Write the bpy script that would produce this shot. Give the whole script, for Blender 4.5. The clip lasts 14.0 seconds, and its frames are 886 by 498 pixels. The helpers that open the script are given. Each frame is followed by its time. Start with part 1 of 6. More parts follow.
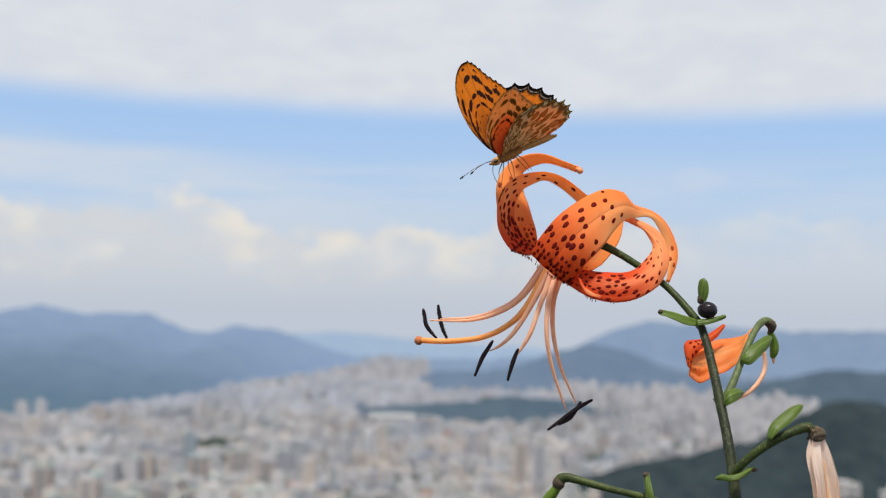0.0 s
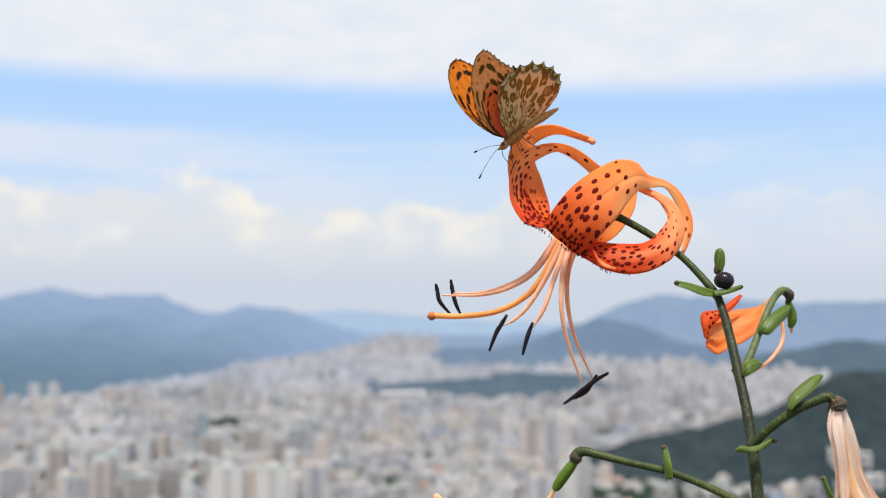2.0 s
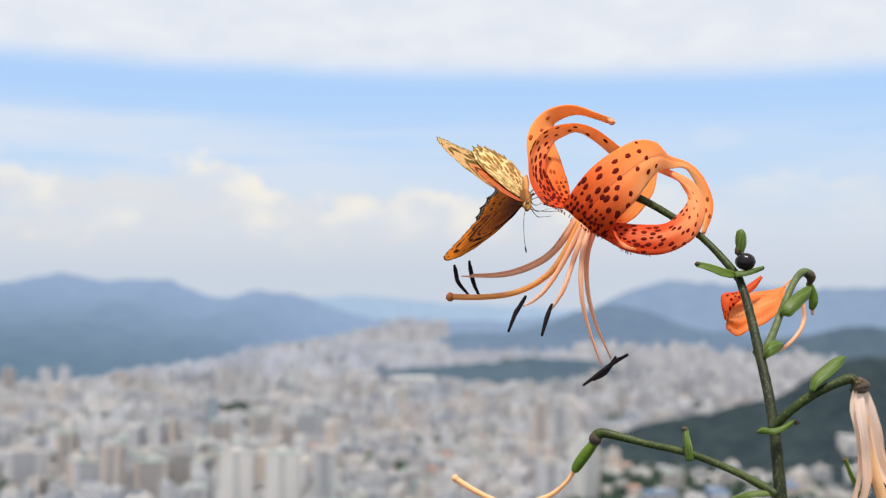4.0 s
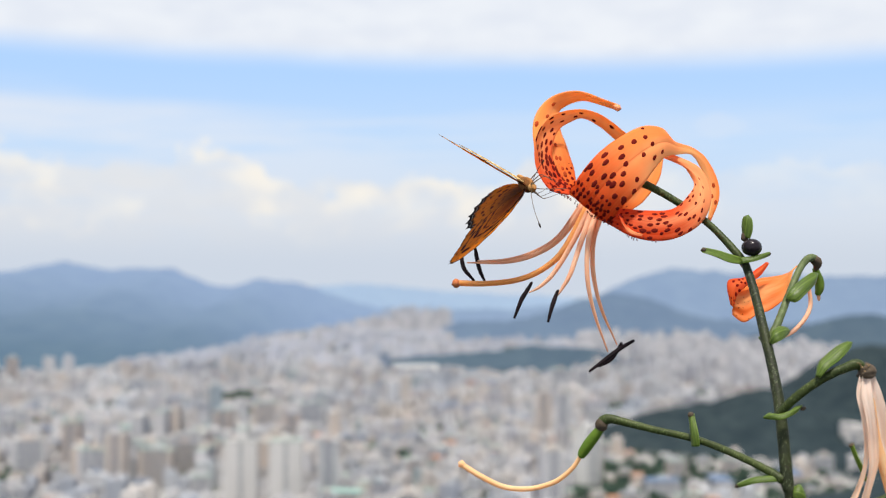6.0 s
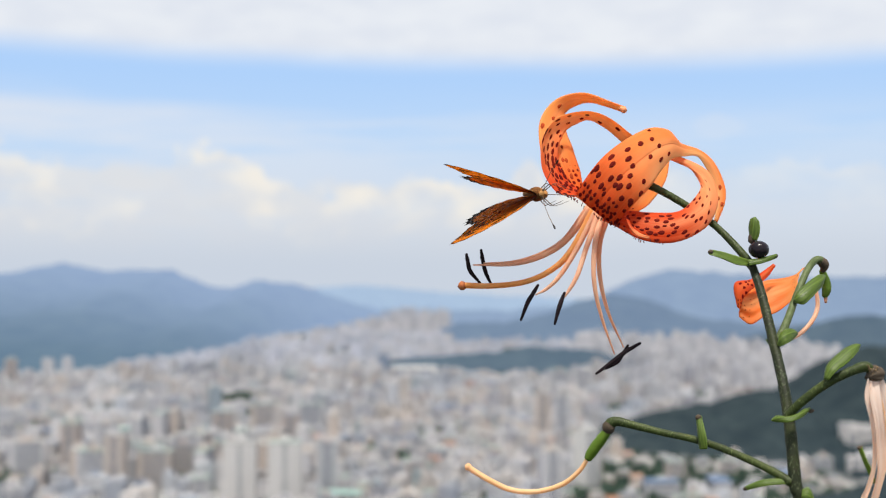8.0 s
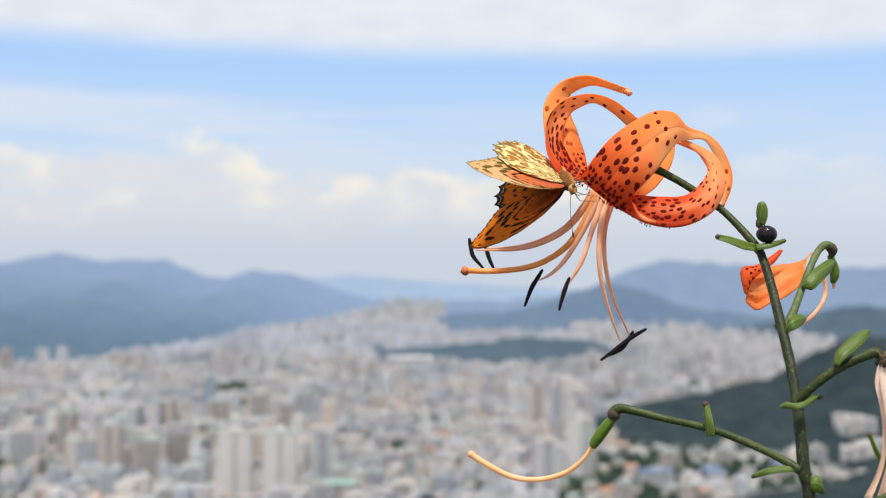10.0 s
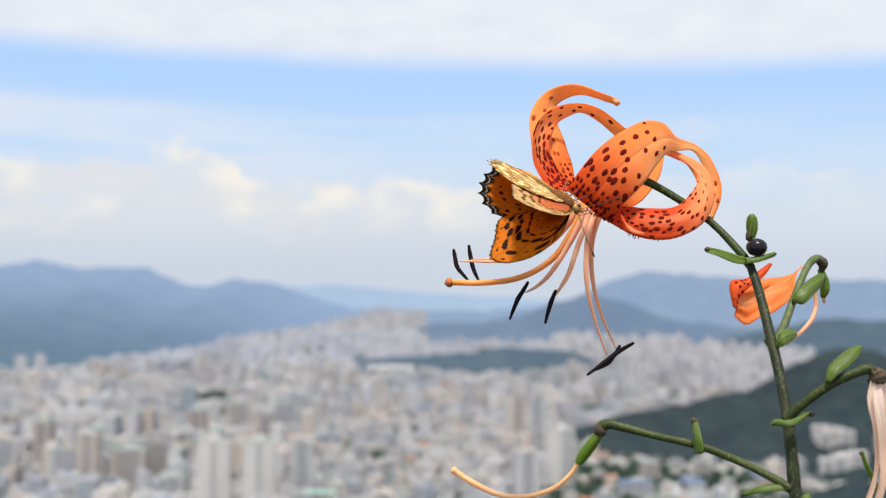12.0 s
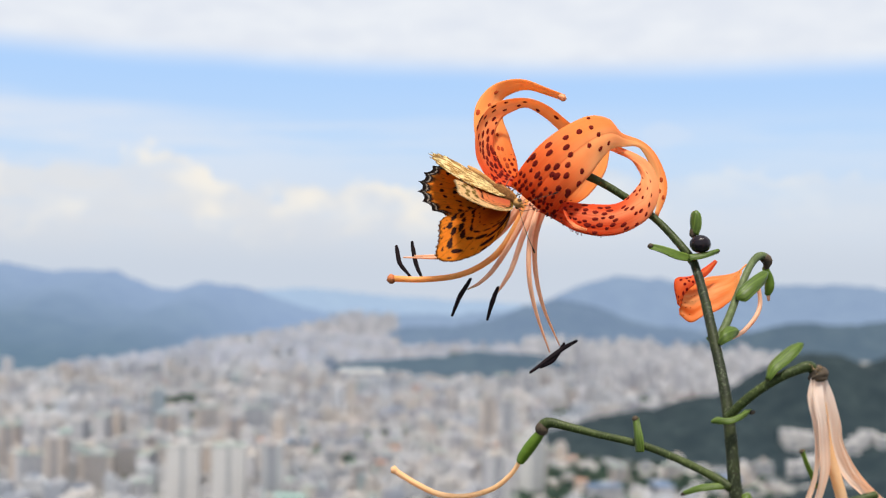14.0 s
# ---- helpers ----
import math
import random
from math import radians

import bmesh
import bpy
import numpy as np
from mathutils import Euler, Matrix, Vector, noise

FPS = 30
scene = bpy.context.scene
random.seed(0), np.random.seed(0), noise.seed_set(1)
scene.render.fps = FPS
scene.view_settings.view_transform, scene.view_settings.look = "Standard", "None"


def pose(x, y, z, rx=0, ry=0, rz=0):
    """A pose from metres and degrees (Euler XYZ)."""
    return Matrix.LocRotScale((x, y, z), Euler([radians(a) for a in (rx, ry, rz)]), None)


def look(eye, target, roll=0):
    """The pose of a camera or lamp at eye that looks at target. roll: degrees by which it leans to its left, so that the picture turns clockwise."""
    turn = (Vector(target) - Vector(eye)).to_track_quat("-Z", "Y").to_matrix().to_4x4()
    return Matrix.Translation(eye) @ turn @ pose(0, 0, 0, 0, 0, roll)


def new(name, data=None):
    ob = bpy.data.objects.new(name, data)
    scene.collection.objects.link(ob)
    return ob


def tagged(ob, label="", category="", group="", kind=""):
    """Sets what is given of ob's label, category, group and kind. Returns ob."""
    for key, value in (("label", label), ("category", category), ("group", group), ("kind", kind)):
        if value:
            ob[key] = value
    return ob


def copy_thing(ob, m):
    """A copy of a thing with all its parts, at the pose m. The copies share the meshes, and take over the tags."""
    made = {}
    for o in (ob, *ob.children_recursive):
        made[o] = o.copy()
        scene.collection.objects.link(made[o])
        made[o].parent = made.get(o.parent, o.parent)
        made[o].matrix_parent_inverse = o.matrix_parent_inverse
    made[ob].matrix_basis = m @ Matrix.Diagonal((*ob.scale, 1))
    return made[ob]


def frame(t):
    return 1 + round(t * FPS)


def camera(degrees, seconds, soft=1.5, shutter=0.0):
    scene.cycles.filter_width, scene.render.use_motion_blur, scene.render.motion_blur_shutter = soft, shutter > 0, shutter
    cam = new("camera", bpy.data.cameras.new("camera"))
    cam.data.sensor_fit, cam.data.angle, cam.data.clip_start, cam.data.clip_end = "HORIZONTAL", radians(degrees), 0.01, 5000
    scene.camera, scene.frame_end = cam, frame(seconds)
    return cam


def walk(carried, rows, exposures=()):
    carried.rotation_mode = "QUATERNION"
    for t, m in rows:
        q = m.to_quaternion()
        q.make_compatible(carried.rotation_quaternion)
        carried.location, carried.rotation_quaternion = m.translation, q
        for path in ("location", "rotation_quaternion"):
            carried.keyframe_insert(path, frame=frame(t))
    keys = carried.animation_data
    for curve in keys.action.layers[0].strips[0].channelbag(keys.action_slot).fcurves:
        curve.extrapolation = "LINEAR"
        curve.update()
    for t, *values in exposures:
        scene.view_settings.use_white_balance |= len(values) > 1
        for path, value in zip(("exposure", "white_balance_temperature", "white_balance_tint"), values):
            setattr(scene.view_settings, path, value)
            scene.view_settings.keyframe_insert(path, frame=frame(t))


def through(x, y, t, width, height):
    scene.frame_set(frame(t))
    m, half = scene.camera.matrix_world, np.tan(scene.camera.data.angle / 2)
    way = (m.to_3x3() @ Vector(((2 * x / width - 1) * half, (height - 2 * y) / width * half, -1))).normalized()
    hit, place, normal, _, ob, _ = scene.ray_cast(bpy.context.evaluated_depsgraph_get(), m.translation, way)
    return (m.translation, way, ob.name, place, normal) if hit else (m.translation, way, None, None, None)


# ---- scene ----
EYE = 1.45
cam = camera(42.6, 14.0, soft=1.2)
ROWS = [
    (0.0, 0.0089, -0.0089, 0.0029, -1.11, 3.42, -0.88),
    (0.5, 0.0089, -0.0080, 0.0027, -1.10, 3.29, -0.73),
    (1.0, 0.0110, -0.0048, 0.0028, -1.05, 2.96, -0.21),
    (1.5, 0.0107, -0.0033, 0.0024, -0.94, 2.54, 0.23),
    (2.0, 0.0074, -0.0031, 0.0021, -0.65, 2.25, 0.05),
    (2.5, 0.0054, -0.0022, 0.0019, -0.49, 2.00, 0.03),
    (3.0, 0.0027, -0.0019, 0.0005, -0.31, 1.87, -0.15),
    (3.5, 0.0035, -0.0020, 0.0006, -0.25, 1.72, -0.30),
    (4.0, 0.0036, -0.0008, 0.0002, -0.18, 1.52, -0.08),
    (6.5, 0.0014, -0.0007, -0.0006, 0.01, 0.90, -0.04),
    (7.0, 0.0003, -0.0003, 0.0000, 0.01, 0.90, -0.16),
    (7.5, 0.0000, 0.0000, 0.0000, 0.00, 1.00, 0.00),
    (10.0, -0.0035, 0.0073, -0.0023, -0.32, 0.50, -0.03),
    (10.5, -0.0033, 0.0111, -0.0033, -0.35, 0.22, 0.01),
    (11.0, -0.0050, 0.0133, -0.0046, -0.48, 0.08, -0.18),
    (11.5, -0.0040, 0.0171, -0.0030, -0.92, 0.58, -0.18),
    (12.0, -0.0044, 0.0171, -0.0018, -1.26, 1.01, -0.42),
    (12.5, -0.0065, 0.0184, -0.0021, -1.52, 1.33, -0.79),
    (13.0, -0.0066, 0.0195, -0.0024, -1.75, 1.49, -0.84),
    (13.5, 0.0000, 0.0227, -0.0032, -2.17, 1.36, -0.66),
    (14.0, 0.0072, 0.0234, -0.0046, -2.71, 1.21, -0.63),
]
walk(cam, [(t, pose(x, y, EYE + z, 90 + pitch, roll, yaw)) for t, x, y, z, yaw, pitch, roll in ROWS],
     exposures=((0.0, -0.21), (0.7, -0.06), (1.5, -0.01), (2.5, 0.05), (3.0, 0.02), (3.5, -0.05), (4.0, -0.02), (6.5, 0.04), (7.0, 0.01), (7.5, -0.03), (10.0, -0.02), (10.5, 0.04), (11.0, 0.01), (11.5, -0.05), (12.0, 0.02), (13.0, 0.03), (13.5, -0.03), (14.0, 0.0)))
# a real aperture: the lily is sharp, the city far below is soft
cam.data.dof.use_dof = True
cam.data.dof.focus_distance = 0.45
cam.data.dof.aperture_fstop = 12.0


# ---- sky and light ----
def link(tree, a, b):
    tree.links.new(a, b)


def math_node(nt, op, a, b=0.5, c=None, clamp=False):
    n = nt.nodes.new("ShaderNodeMath")
    n.operation, n.use_clamp = op, clamp
    for i, v in enumerate((a, b, c)):
        if v is None:
            continue
        if isinstance(v, (int, float)):
            n.inputs[i].default_value = v
        else:
            link(nt, v, n.inputs[i])
    return n.outputs[0]


def smooth(nt, value, lo, hi, a=0.0, b=1.0):
    n = nt.nodes.new("ShaderNodeMapRange")
    n.interpolation_type = "SMOOTHSTEP"
    link(nt, value, n.inputs[0])
    for i, v in enumerate((lo, hi, a, b)):
        n.inputs[i + 1].default_value = v
    return n.outputs[0]


def mixed(nt, fac, a, b, blend="MIX"):
    n = nt.nodes.new("ShaderNodeMix")
    n.data_type, n.blend_type = "RGBA", blend
    for sock, v in ((n.inputs[0], fac), (n.inputs[6], a), (n.inputs[7], b)):
        if isinstance(v, (int, float)):
            sock.default_value = v
        elif isinstance(v, tuple):
            sock.default_value = (*v, 1) if len(v) == 3 else v
        else:
            link(nt, v, sock)
    return n.outputs[2]


def noise_node(nt, vec, scale, detail=4.0, rough=0.55, dist=0.0):
    n = nt.nodes.new("ShaderNodeTexNoise")
    n.inputs["Scale"].default_value, n.inputs["Detail"].default_value = scale, detail
    n.inputs["Roughness"].default_value, n.inputs["Distortion"].default_value = rough, dist
    if vec is not None:
        link(nt, vec, n.inputs["Vector"])
    return n.outputs["Fac"]


def scaled(nt, vec, s, loc=(0, 0, 0)):
    n = nt.nodes.new("ShaderNodeMapping")
    n.inputs["Scale"].default_value, n.inputs["Location"].default_value = s, loc
    link(nt, vec, n.inputs["Vector"])
    return n.outputs[0]


SUN_EL, SUN_AZ = 72.0, 184.0   # degrees; azimuth clockwise from +y


def make_world():
    w = bpy.data.worlds.new("sky")
    scene.world = w
    w.use_nodes = True
    nt = w.node_tree
    nt.nodes.clear()
    out = nt.nodes.new("ShaderNodeOutputWorld")
    geo = nt.nodes.new("ShaderNodeTexCoord")
    vec = geo.outputs["Generated"]
    sep = nt.nodes.new("ShaderNodeSeparateXYZ")
    link(nt, vec, sep.inputs[0])
    x, z = sep.outputs[0], sep.outputs[2]
    sky = nt.nodes.new("ShaderNodeTexSky")
    sky.sky_type, sky.sun_disc = "NISHITA", False
    sky.sun_elevation, sky.sun_rotation = radians(SUN_EL), radians(SUN_AZ)
    sky.air_density, sky.dust_density = 1.2, 1.5
    # tilted coordinate of the cloud decks, wobbling softly
    wob = noise_node(nt, scaled(nt, vec, (5, 5, 22)), 1.0, 4)
    wob2 = noise_node(nt, scaled(nt, vec, (16, 16, 50)), 1.0, 5, 0.6)
    zt = math_node(nt, "ADD", z, math_node(nt, "MULTIPLY", x, 0.016))
    zw = math_node(nt, "ADD", zt, math_node(nt, "MULTIPLY", math_node(nt, "SUBTRACT", wob, 0.5), 0.008))
    top = smooth(nt, zw, 0.166, 0.194)                     # high stratus above the blue gap
    # thin veils in the gap
    streak = noise_node(nt, scaled(nt, vec, (4.5, 4.5, 46), (0.3, 0, 0.8)), 1.0, 5, 0.6)
    veil = math_node(nt, "MULTIPLY", smooth(nt, streak, 0.38, 0.62), smooth(nt, zw, 0.158, 0.118))
    side = smooth(nt, x, 0.12, -0.32, 0.35, 1.0)
    veil = math_node(nt, "MULTIPLY", veil, side)
    # one long pale streak lies across the gap
    lane = math_node(nt, "MULTIPLY", smooth(nt, zw, 0.100, 0.116), smooth(nt, zw, 0.144, 0.128))
    lane = math_node(nt, "MULTIPLY", lane, smooth(nt, x, -0.04, -0.24))
    veil = math_node(nt, "MAXIMUM", veil, math_node(nt, "MULTIPLY", lane, smooth(nt, streak, 0.30, 0.60, 0.45, 1.0)))
    # a small torn cloud drifts in the gap
    dx = math_node(nt, "MULTIPLY", math_node(nt, "SUBTRACT", x, 0.236), 38)
    dz = math_node(nt, "MULTIPLY", math_node(nt, "SUBTRACT", z, 0.121), 85)
    torn = math_node(nt, "ADD", math_node(nt, "ADD", math_node(nt, "MULTIPLY", dx, dx), math_node(nt, "MULTIPLY", dz, dz)), math_node(nt, "MULTIPLY", math_node(nt, "SUBTRACT", wob2, 0.5), 4.0))
    veil = math_node(nt, "MAXIMUM", veil, smooth(nt, torn, 1.3, 0.1, 0.0, 0.5))
    # heaped clouds low over the hills: their tops along the horizon, frayed by noise
    tops = nt.nodes.new("ShaderNodeFloatCurve")
    pts = ((0.0, 0.72), (0.05, 0.84), (0.085, 0.76), (0.16, 0.70), (0.20, 0.77), (0.243, 0.87), (0.275, 0.83), (0.30, 0.69), (0.34, 0.61), (0.40, 0.61), (0.435, 0.69), (0.46, 0.64), (0.491, 0.70), (0.53, 0.60), (0.572, 0.62), (0.591, 0.79), (0.607, 0.75), (0.622, 0.60), (0.66, 0.62), (0.72, 0.72), (0.77, 0.78), (0.81, 0.72), (0.86, 0.80), (0.92, 0.74), (1.0, 0.70))
    crv = tops.mapping.curves[0]
    while len(crv.points) < len(pts):
        crv.points.new(0.5, 0.5)
    for cp, (cx, cy) in zip(crv.points, pts):
        cp.location = (cx, cy)
    tops.mapping.update()
    link(nt, math_node(nt, "ADD", math_node(nt, "MULTIPLY", x, 1.25), 0.5), tops.inputs["Value"])
    puff = noise_node(nt, scaled(nt, vec, (22, 22, 40), (0.4, 0, 0.9)), 1.0, 4, 0.5)
    heap = noise_node(nt, scaled(nt, vec, (30, 30, 38), (1.1, 0, 0.2)), 1.0, 5, 0.5)
    zh = math_node(nt, "SUBTRACT", z, math_node(nt, "MULTIPLY", tops.outputs[0], 0.115))
    zh = math_node(nt, "ADD", zh, math_node(nt, "MULTIPLY", math_node(nt, "SUBTRACT", heap, 0.5), -0.062))
    cum = math_node(nt, "MULTIPLY", smooth(nt, zh, 0.005, -0.006), smooth(nt, x, 0.26, 0.08, 0.42, 1.0))
    haze = smooth(nt, z, 0.125, 0.02)
    blue = mixed(nt, smooth(nt, z, 0.09, 0.18), (0.55, 0.73, 0.97), (0.44, 0.66, 1.0))
    white_top = mixed(nt, smooth(nt, wob2, 0.3, 0.7), (0.78, 0.82, 0.90), (0.86, 0.89, 0.94))
    bright = smooth(nt, math_node(nt, "ADD", zh, math_node(nt, "MULTIPLY", math_node(nt, "SUBTRACT", puff, 0.5), 0.11)), -0.052, 0.002)
    lit = noise_node(nt, scaled(nt, vec, (13, 13, 16), (0.7, 0.2, 0.35)), 1.0, 3, 0.5)
    bright = math_node(nt, "MULTIPLY", bright, smooth(nt, lit, 0.42, 0.56, 0.2, 1.0))
    heapcol = mixed(nt, bright, (0.725, 0.75, 0.80), (0.98, 0.91, 0.80))
    col = mixed(nt, math_node(nt, "MULTIPLY", veil, 0.85), blue, (0.76, 0.81, 0.90))
    col = mixed(nt, math_node(nt, "MULTIPLY", haze, 0.75), col, (0.68, 0.74, 0.83))
    col = mixed(nt, math_node(nt, "MULTIPLY", math_node(nt, "MULTIPLY", cum, smooth(nt, wob2, 0.25, 0.6, 0.45, 1.0)), 0.85), col, heapcol)
    low = mixed(nt, smooth(nt, z, 0.05, 0.0), col, (0.62, 0.685, 0.785))
    col = mixed(nt, top, low, white_top)
    bg_sky, bg_cloud, mix = (nt.nodes.new(n) for n in ("ShaderNodeBackground", "ShaderNodeBackground", "ShaderNodeMixShader"))
    link(nt, sky.outputs[0], bg_sky.inputs[0])
    bg_sky.inputs[1].default_value = 0.12
    link(nt, col, bg_cloud.inputs[0])
    bg_cloud.inputs[1].default_value = 1.0
    # the unseen zenith is made dimmer than the visible deck, to cut fill light
    link(nt, smooth(nt, z, 0.62, 0.26, 0.45, 0.96), mix.inputs[0])
    link(nt, bg_sky.outputs[0], mix.inputs[1])
    link(nt, bg_cloud.outputs[0], mix.inputs[2])
    link(nt, mix.outputs[0], out.inputs[0])


make_world()
sun = new("sun", bpy.data.lights.new("sun", "SUN"))
sun.data.energy, sun.data.angle, sun.data.color = 5.4, radians(9), (1.0, 0.94, 0.84)
a, e = radians(SUN_AZ), radians(SUN_EL)
sun.matrix_world = look((math.sin(a) * math.cos(e) * 50, math.cos(a) * math.cos(e) * 50, math.sin(e) * 50), (0, 0, 0))


# ---- materials ----
def material(name, rough=0.5, spec=0.4):
    m = bpy.data.materials.new(name)
    m.use_nodes = True
    nt = m.node_tree
    b = nt.nodes["Principled BSDF"]
    b.inputs["Roughness"].default_value = rough
    b.inputs["Specular IOR Level"].default_value = spec
    return m, nt, b


def coords(nt, kind="Object"):
    return nt.nodes.new("ShaderNodeTexCoord").outputs[kind]


def uv_of(nt, layer):
    n = nt.nodes.new("ShaderNodeUVMap")
    n.uv_map = layer
    return n.outputs[0]


def bump(nt, b, height, strength, distance):
    n = nt.nodes.new("ShaderNodeBump")
    n.inputs["Strength"].default_value, n.inputs["Distance"].default_value = strength, distance
    link(nt, height, n.inputs["Height"])
    link(nt, n.outputs[0], b.inputs["Normal"])


def voronoi(nt, vec, scale, rnd=0.7, feature="F1"):
    n = nt.nodes.new("ShaderNodeTexVoronoi")
    n.voronoi_dimensions, n.feature = "2D", feature
    n.inputs["Scale"].default_value, n.inputs["Randomness"].default_value = scale, rnd
    link(nt, vec, n.inputs["Vector"])
    return n


def thin(nt, b, color, amount):
    """Lets light through a leaf, a petal or a wing."""
    t = nt.nodes.new("ShaderNodeBsdfTranslucent")
    mix = nt.nodes.new("ShaderNodeMixShader")
    mix.inputs[0].default_value = amount
    if isinstance(color, tuple):
        t.inputs[0].default_value = (*color, 1)
    else:
        link(nt, color, t.inputs[0])
    link(nt, b.outputs[0], mix.inputs[1])
    link(nt, t.outputs[0], mix.inputs[2])
    link(nt, mix.outputs[0], nt.nodes["Material Output"].inputs[0])


def warped(nt, vec, scale, amount):
    """vec, pushed about by noise."""
    n = nt.nodes.new("ShaderNodeTexNoise")
    n.inputs["Scale"].default_value, n.inputs["Detail"].default_value = scale, 2.0
    link(nt, vec, n.inputs["Vector"])
    sub, mul, add = (nt.nodes.new("ShaderNodeVectorMath") for _ in range(3))
    sub.operation, mul.operation, add.operation = "SUBTRACT", "SCALE", "ADD"
    link(nt, n.outputs["Color"], sub.inputs[0])
    sub.inputs[1].default_value = (0.5, 0.5, 0.5)
    link(nt, sub.outputs[0], mul.inputs[0])
    mul.inputs["Scale"].default_value = amount
    link(nt, vec, add.inputs[0])
    link(nt, mul.outputs[0], add.inputs[1])
    return add.outputs[0]


def petal_material(name, base, tip, spots=1.0, density=2.45, reach=(0.72, 0.35), pale=(1.0, 0.52, 0.22), fade=(0.02, 0.42), stretch=0.74, through=0.5, streaks=0.16, streak_count=26, big=0.31, lit_half=0.0, fine=(0.20, 0.10)):
    """Tiger lily petal: deep orange at the base, paler beyond and along the midrib, with raised dark red spots:
    many small ones at the base, larger and sparser ones further out, none in the tip."""
    m, nt, b = material(name, 0.5, 0.07)
    cm, along = uv_of(nt, "cm"), uv_of(nt, "along")
    sep = nt.nodes.new("ShaderNodeSeparateXYZ")
    link(nt, along, sep.inputs[0])
    w, v = sep.outputs[0], sep.outputs[1]
    grain = noise_node(nt, scaled(nt, along, (streak_count, 1.6, 1)), 1.0, 3)
    patch = noise_node(nt, cm, 0.9, 3)
    # deeper base: the petal's own red, plus throat shade painted in
    col = mixed(nt, smooth(nt, v, *fade), base, tip)
    off = math_node(nt, "ABSOLUTE", math_node(nt, "SUBTRACT", w, 0.5))
    rib = math_node(nt, "MULTIPLY", smooth(nt, off, 0.26, 0.0), smooth(nt, v, 0.12, 0.4))
    col = mixed(nt, math_node(nt, "MULTIPLY", rib, 0.5), col, pale)
    # pale streaks; on withered petals they paint the light on pleats
    col = mixed(nt, math_node(nt, "MULTIPLY", smooth(nt, grain, 0.35, 0.75), streaks), col, pale if streaks > 0.3 else tuple(min(1, c * 1.25 + 0.02) for c in tip))
    col = mixed(nt, math_node(nt, "MULTIPLY", smooth(nt, patch, 0.5, 0.8), 0.2), col, tuple(c * 0.8 for c in base))
    if lit_half:
        # painted highlight: one half pales towards its edge
        side = math_node(nt, "MULTIPLY", smooth(nt, w, 0.42, 0.95), smooth(nt, v, 0.16, 0.40))
        col = mixed(nt, math_node(nt, "MULTIPLY", side, lit_half), col, pale)
    groove = smooth(nt, off, 0.030, 0.004)
    col = mixed(nt, math_node(nt, "MULTIPLY", groove, 0.2), col, base)
    layers = []
    for dens, size, lo, hi, flat in ((density, big, reach, (0.06, 0.14), stretch), (density * 1.7, 0.34, fine, (-0.1, 0.0), 0.85)):
        if not size:
            continue
        vo = voronoi(nt, warped(nt, scaled(nt, cm, (1.0, flat, 1)), 4.0, 0.04), dens, 0.52)
        pick = nt.nodes.new("ShaderNodeSeparateColor")
        link(nt, vo.outputs["Color"], pick.inputs[0])
        r = math_node(nt, "MULTIPLY", smooth(nt, v, lo[0], lo[1], 0.0, size * spots), smooth(nt, v, hi[0], hi[1]))
        r = math_node(nt, "MULTIPLY", r, smooth(nt, pick.outputs[0], 0.0, 0.6, 0.72, 1.0))
        r = math_node(nt, "MULTIPLY", r, smooth(nt, pick.outputs[1], 0.17, 0.2))
        layers.append(smooth(nt, math_node(nt, "SUBTRACT", r, vo.outputs["Distance"]), -0.015, 0.02))
    spot = math_node(nt, "MAXIMUM", layers[0], layers[-1])
    col = mixed(nt, spot, col, (0.20, 0.008, 0.006))
    link(nt, col, b.inputs["Base Color"])
    hgt = math_node(nt, "ADD", math_node(nt, "MULTIPLY", grain, 0.3), math_node(nt, "MULTIPLY", spot, 0.6))
    hgt = math_node(nt, "SUBTRACT", hgt, math_node(nt, "MULTIPLY", groove, 0.8))
    bump(nt, b, hgt, 0.35, 0.0006)
    thin(nt, b, col, through)
    return m


def stalk_material(name, a, c, speck=(0.03, 0.02, 0.02), scale=600, rough=0.5, fleck=0.0, gloss=0.22, through=0.0):
    m, nt, b = material(name, rough, gloss)
    p = coords(nt)
    n1 = noise_node(nt, p, scale, 3)
    n2 = noise_node(nt, p, scale / 8, 3)
    col = mixed(nt, smooth(nt, n2, 0.35, 0.68), a, c)
    col = mixed(nt, math_node(nt, "MULTIPLY", smooth(nt, n1, 0.58, 0.72), 0.6), col, speck)
    n3 = noise_node(nt, scaled(nt, p, (1, 1, 0.45), (0.3, 0.1, 0.2)), scale * 1.7, 2)
    col = mixed(nt, math_node(nt, "MULTIPLY", smooth(nt, n3, 0.57, 0.66), fleck), col, tuple(min(1, 3.2 * q + 0.05) for q in c))
    link(nt, col, b.inputs["Base Color"])
    bump(nt, b, n1, 0.5, 0.0004)
    if through:
        thin(nt, b, col, through)
    return m


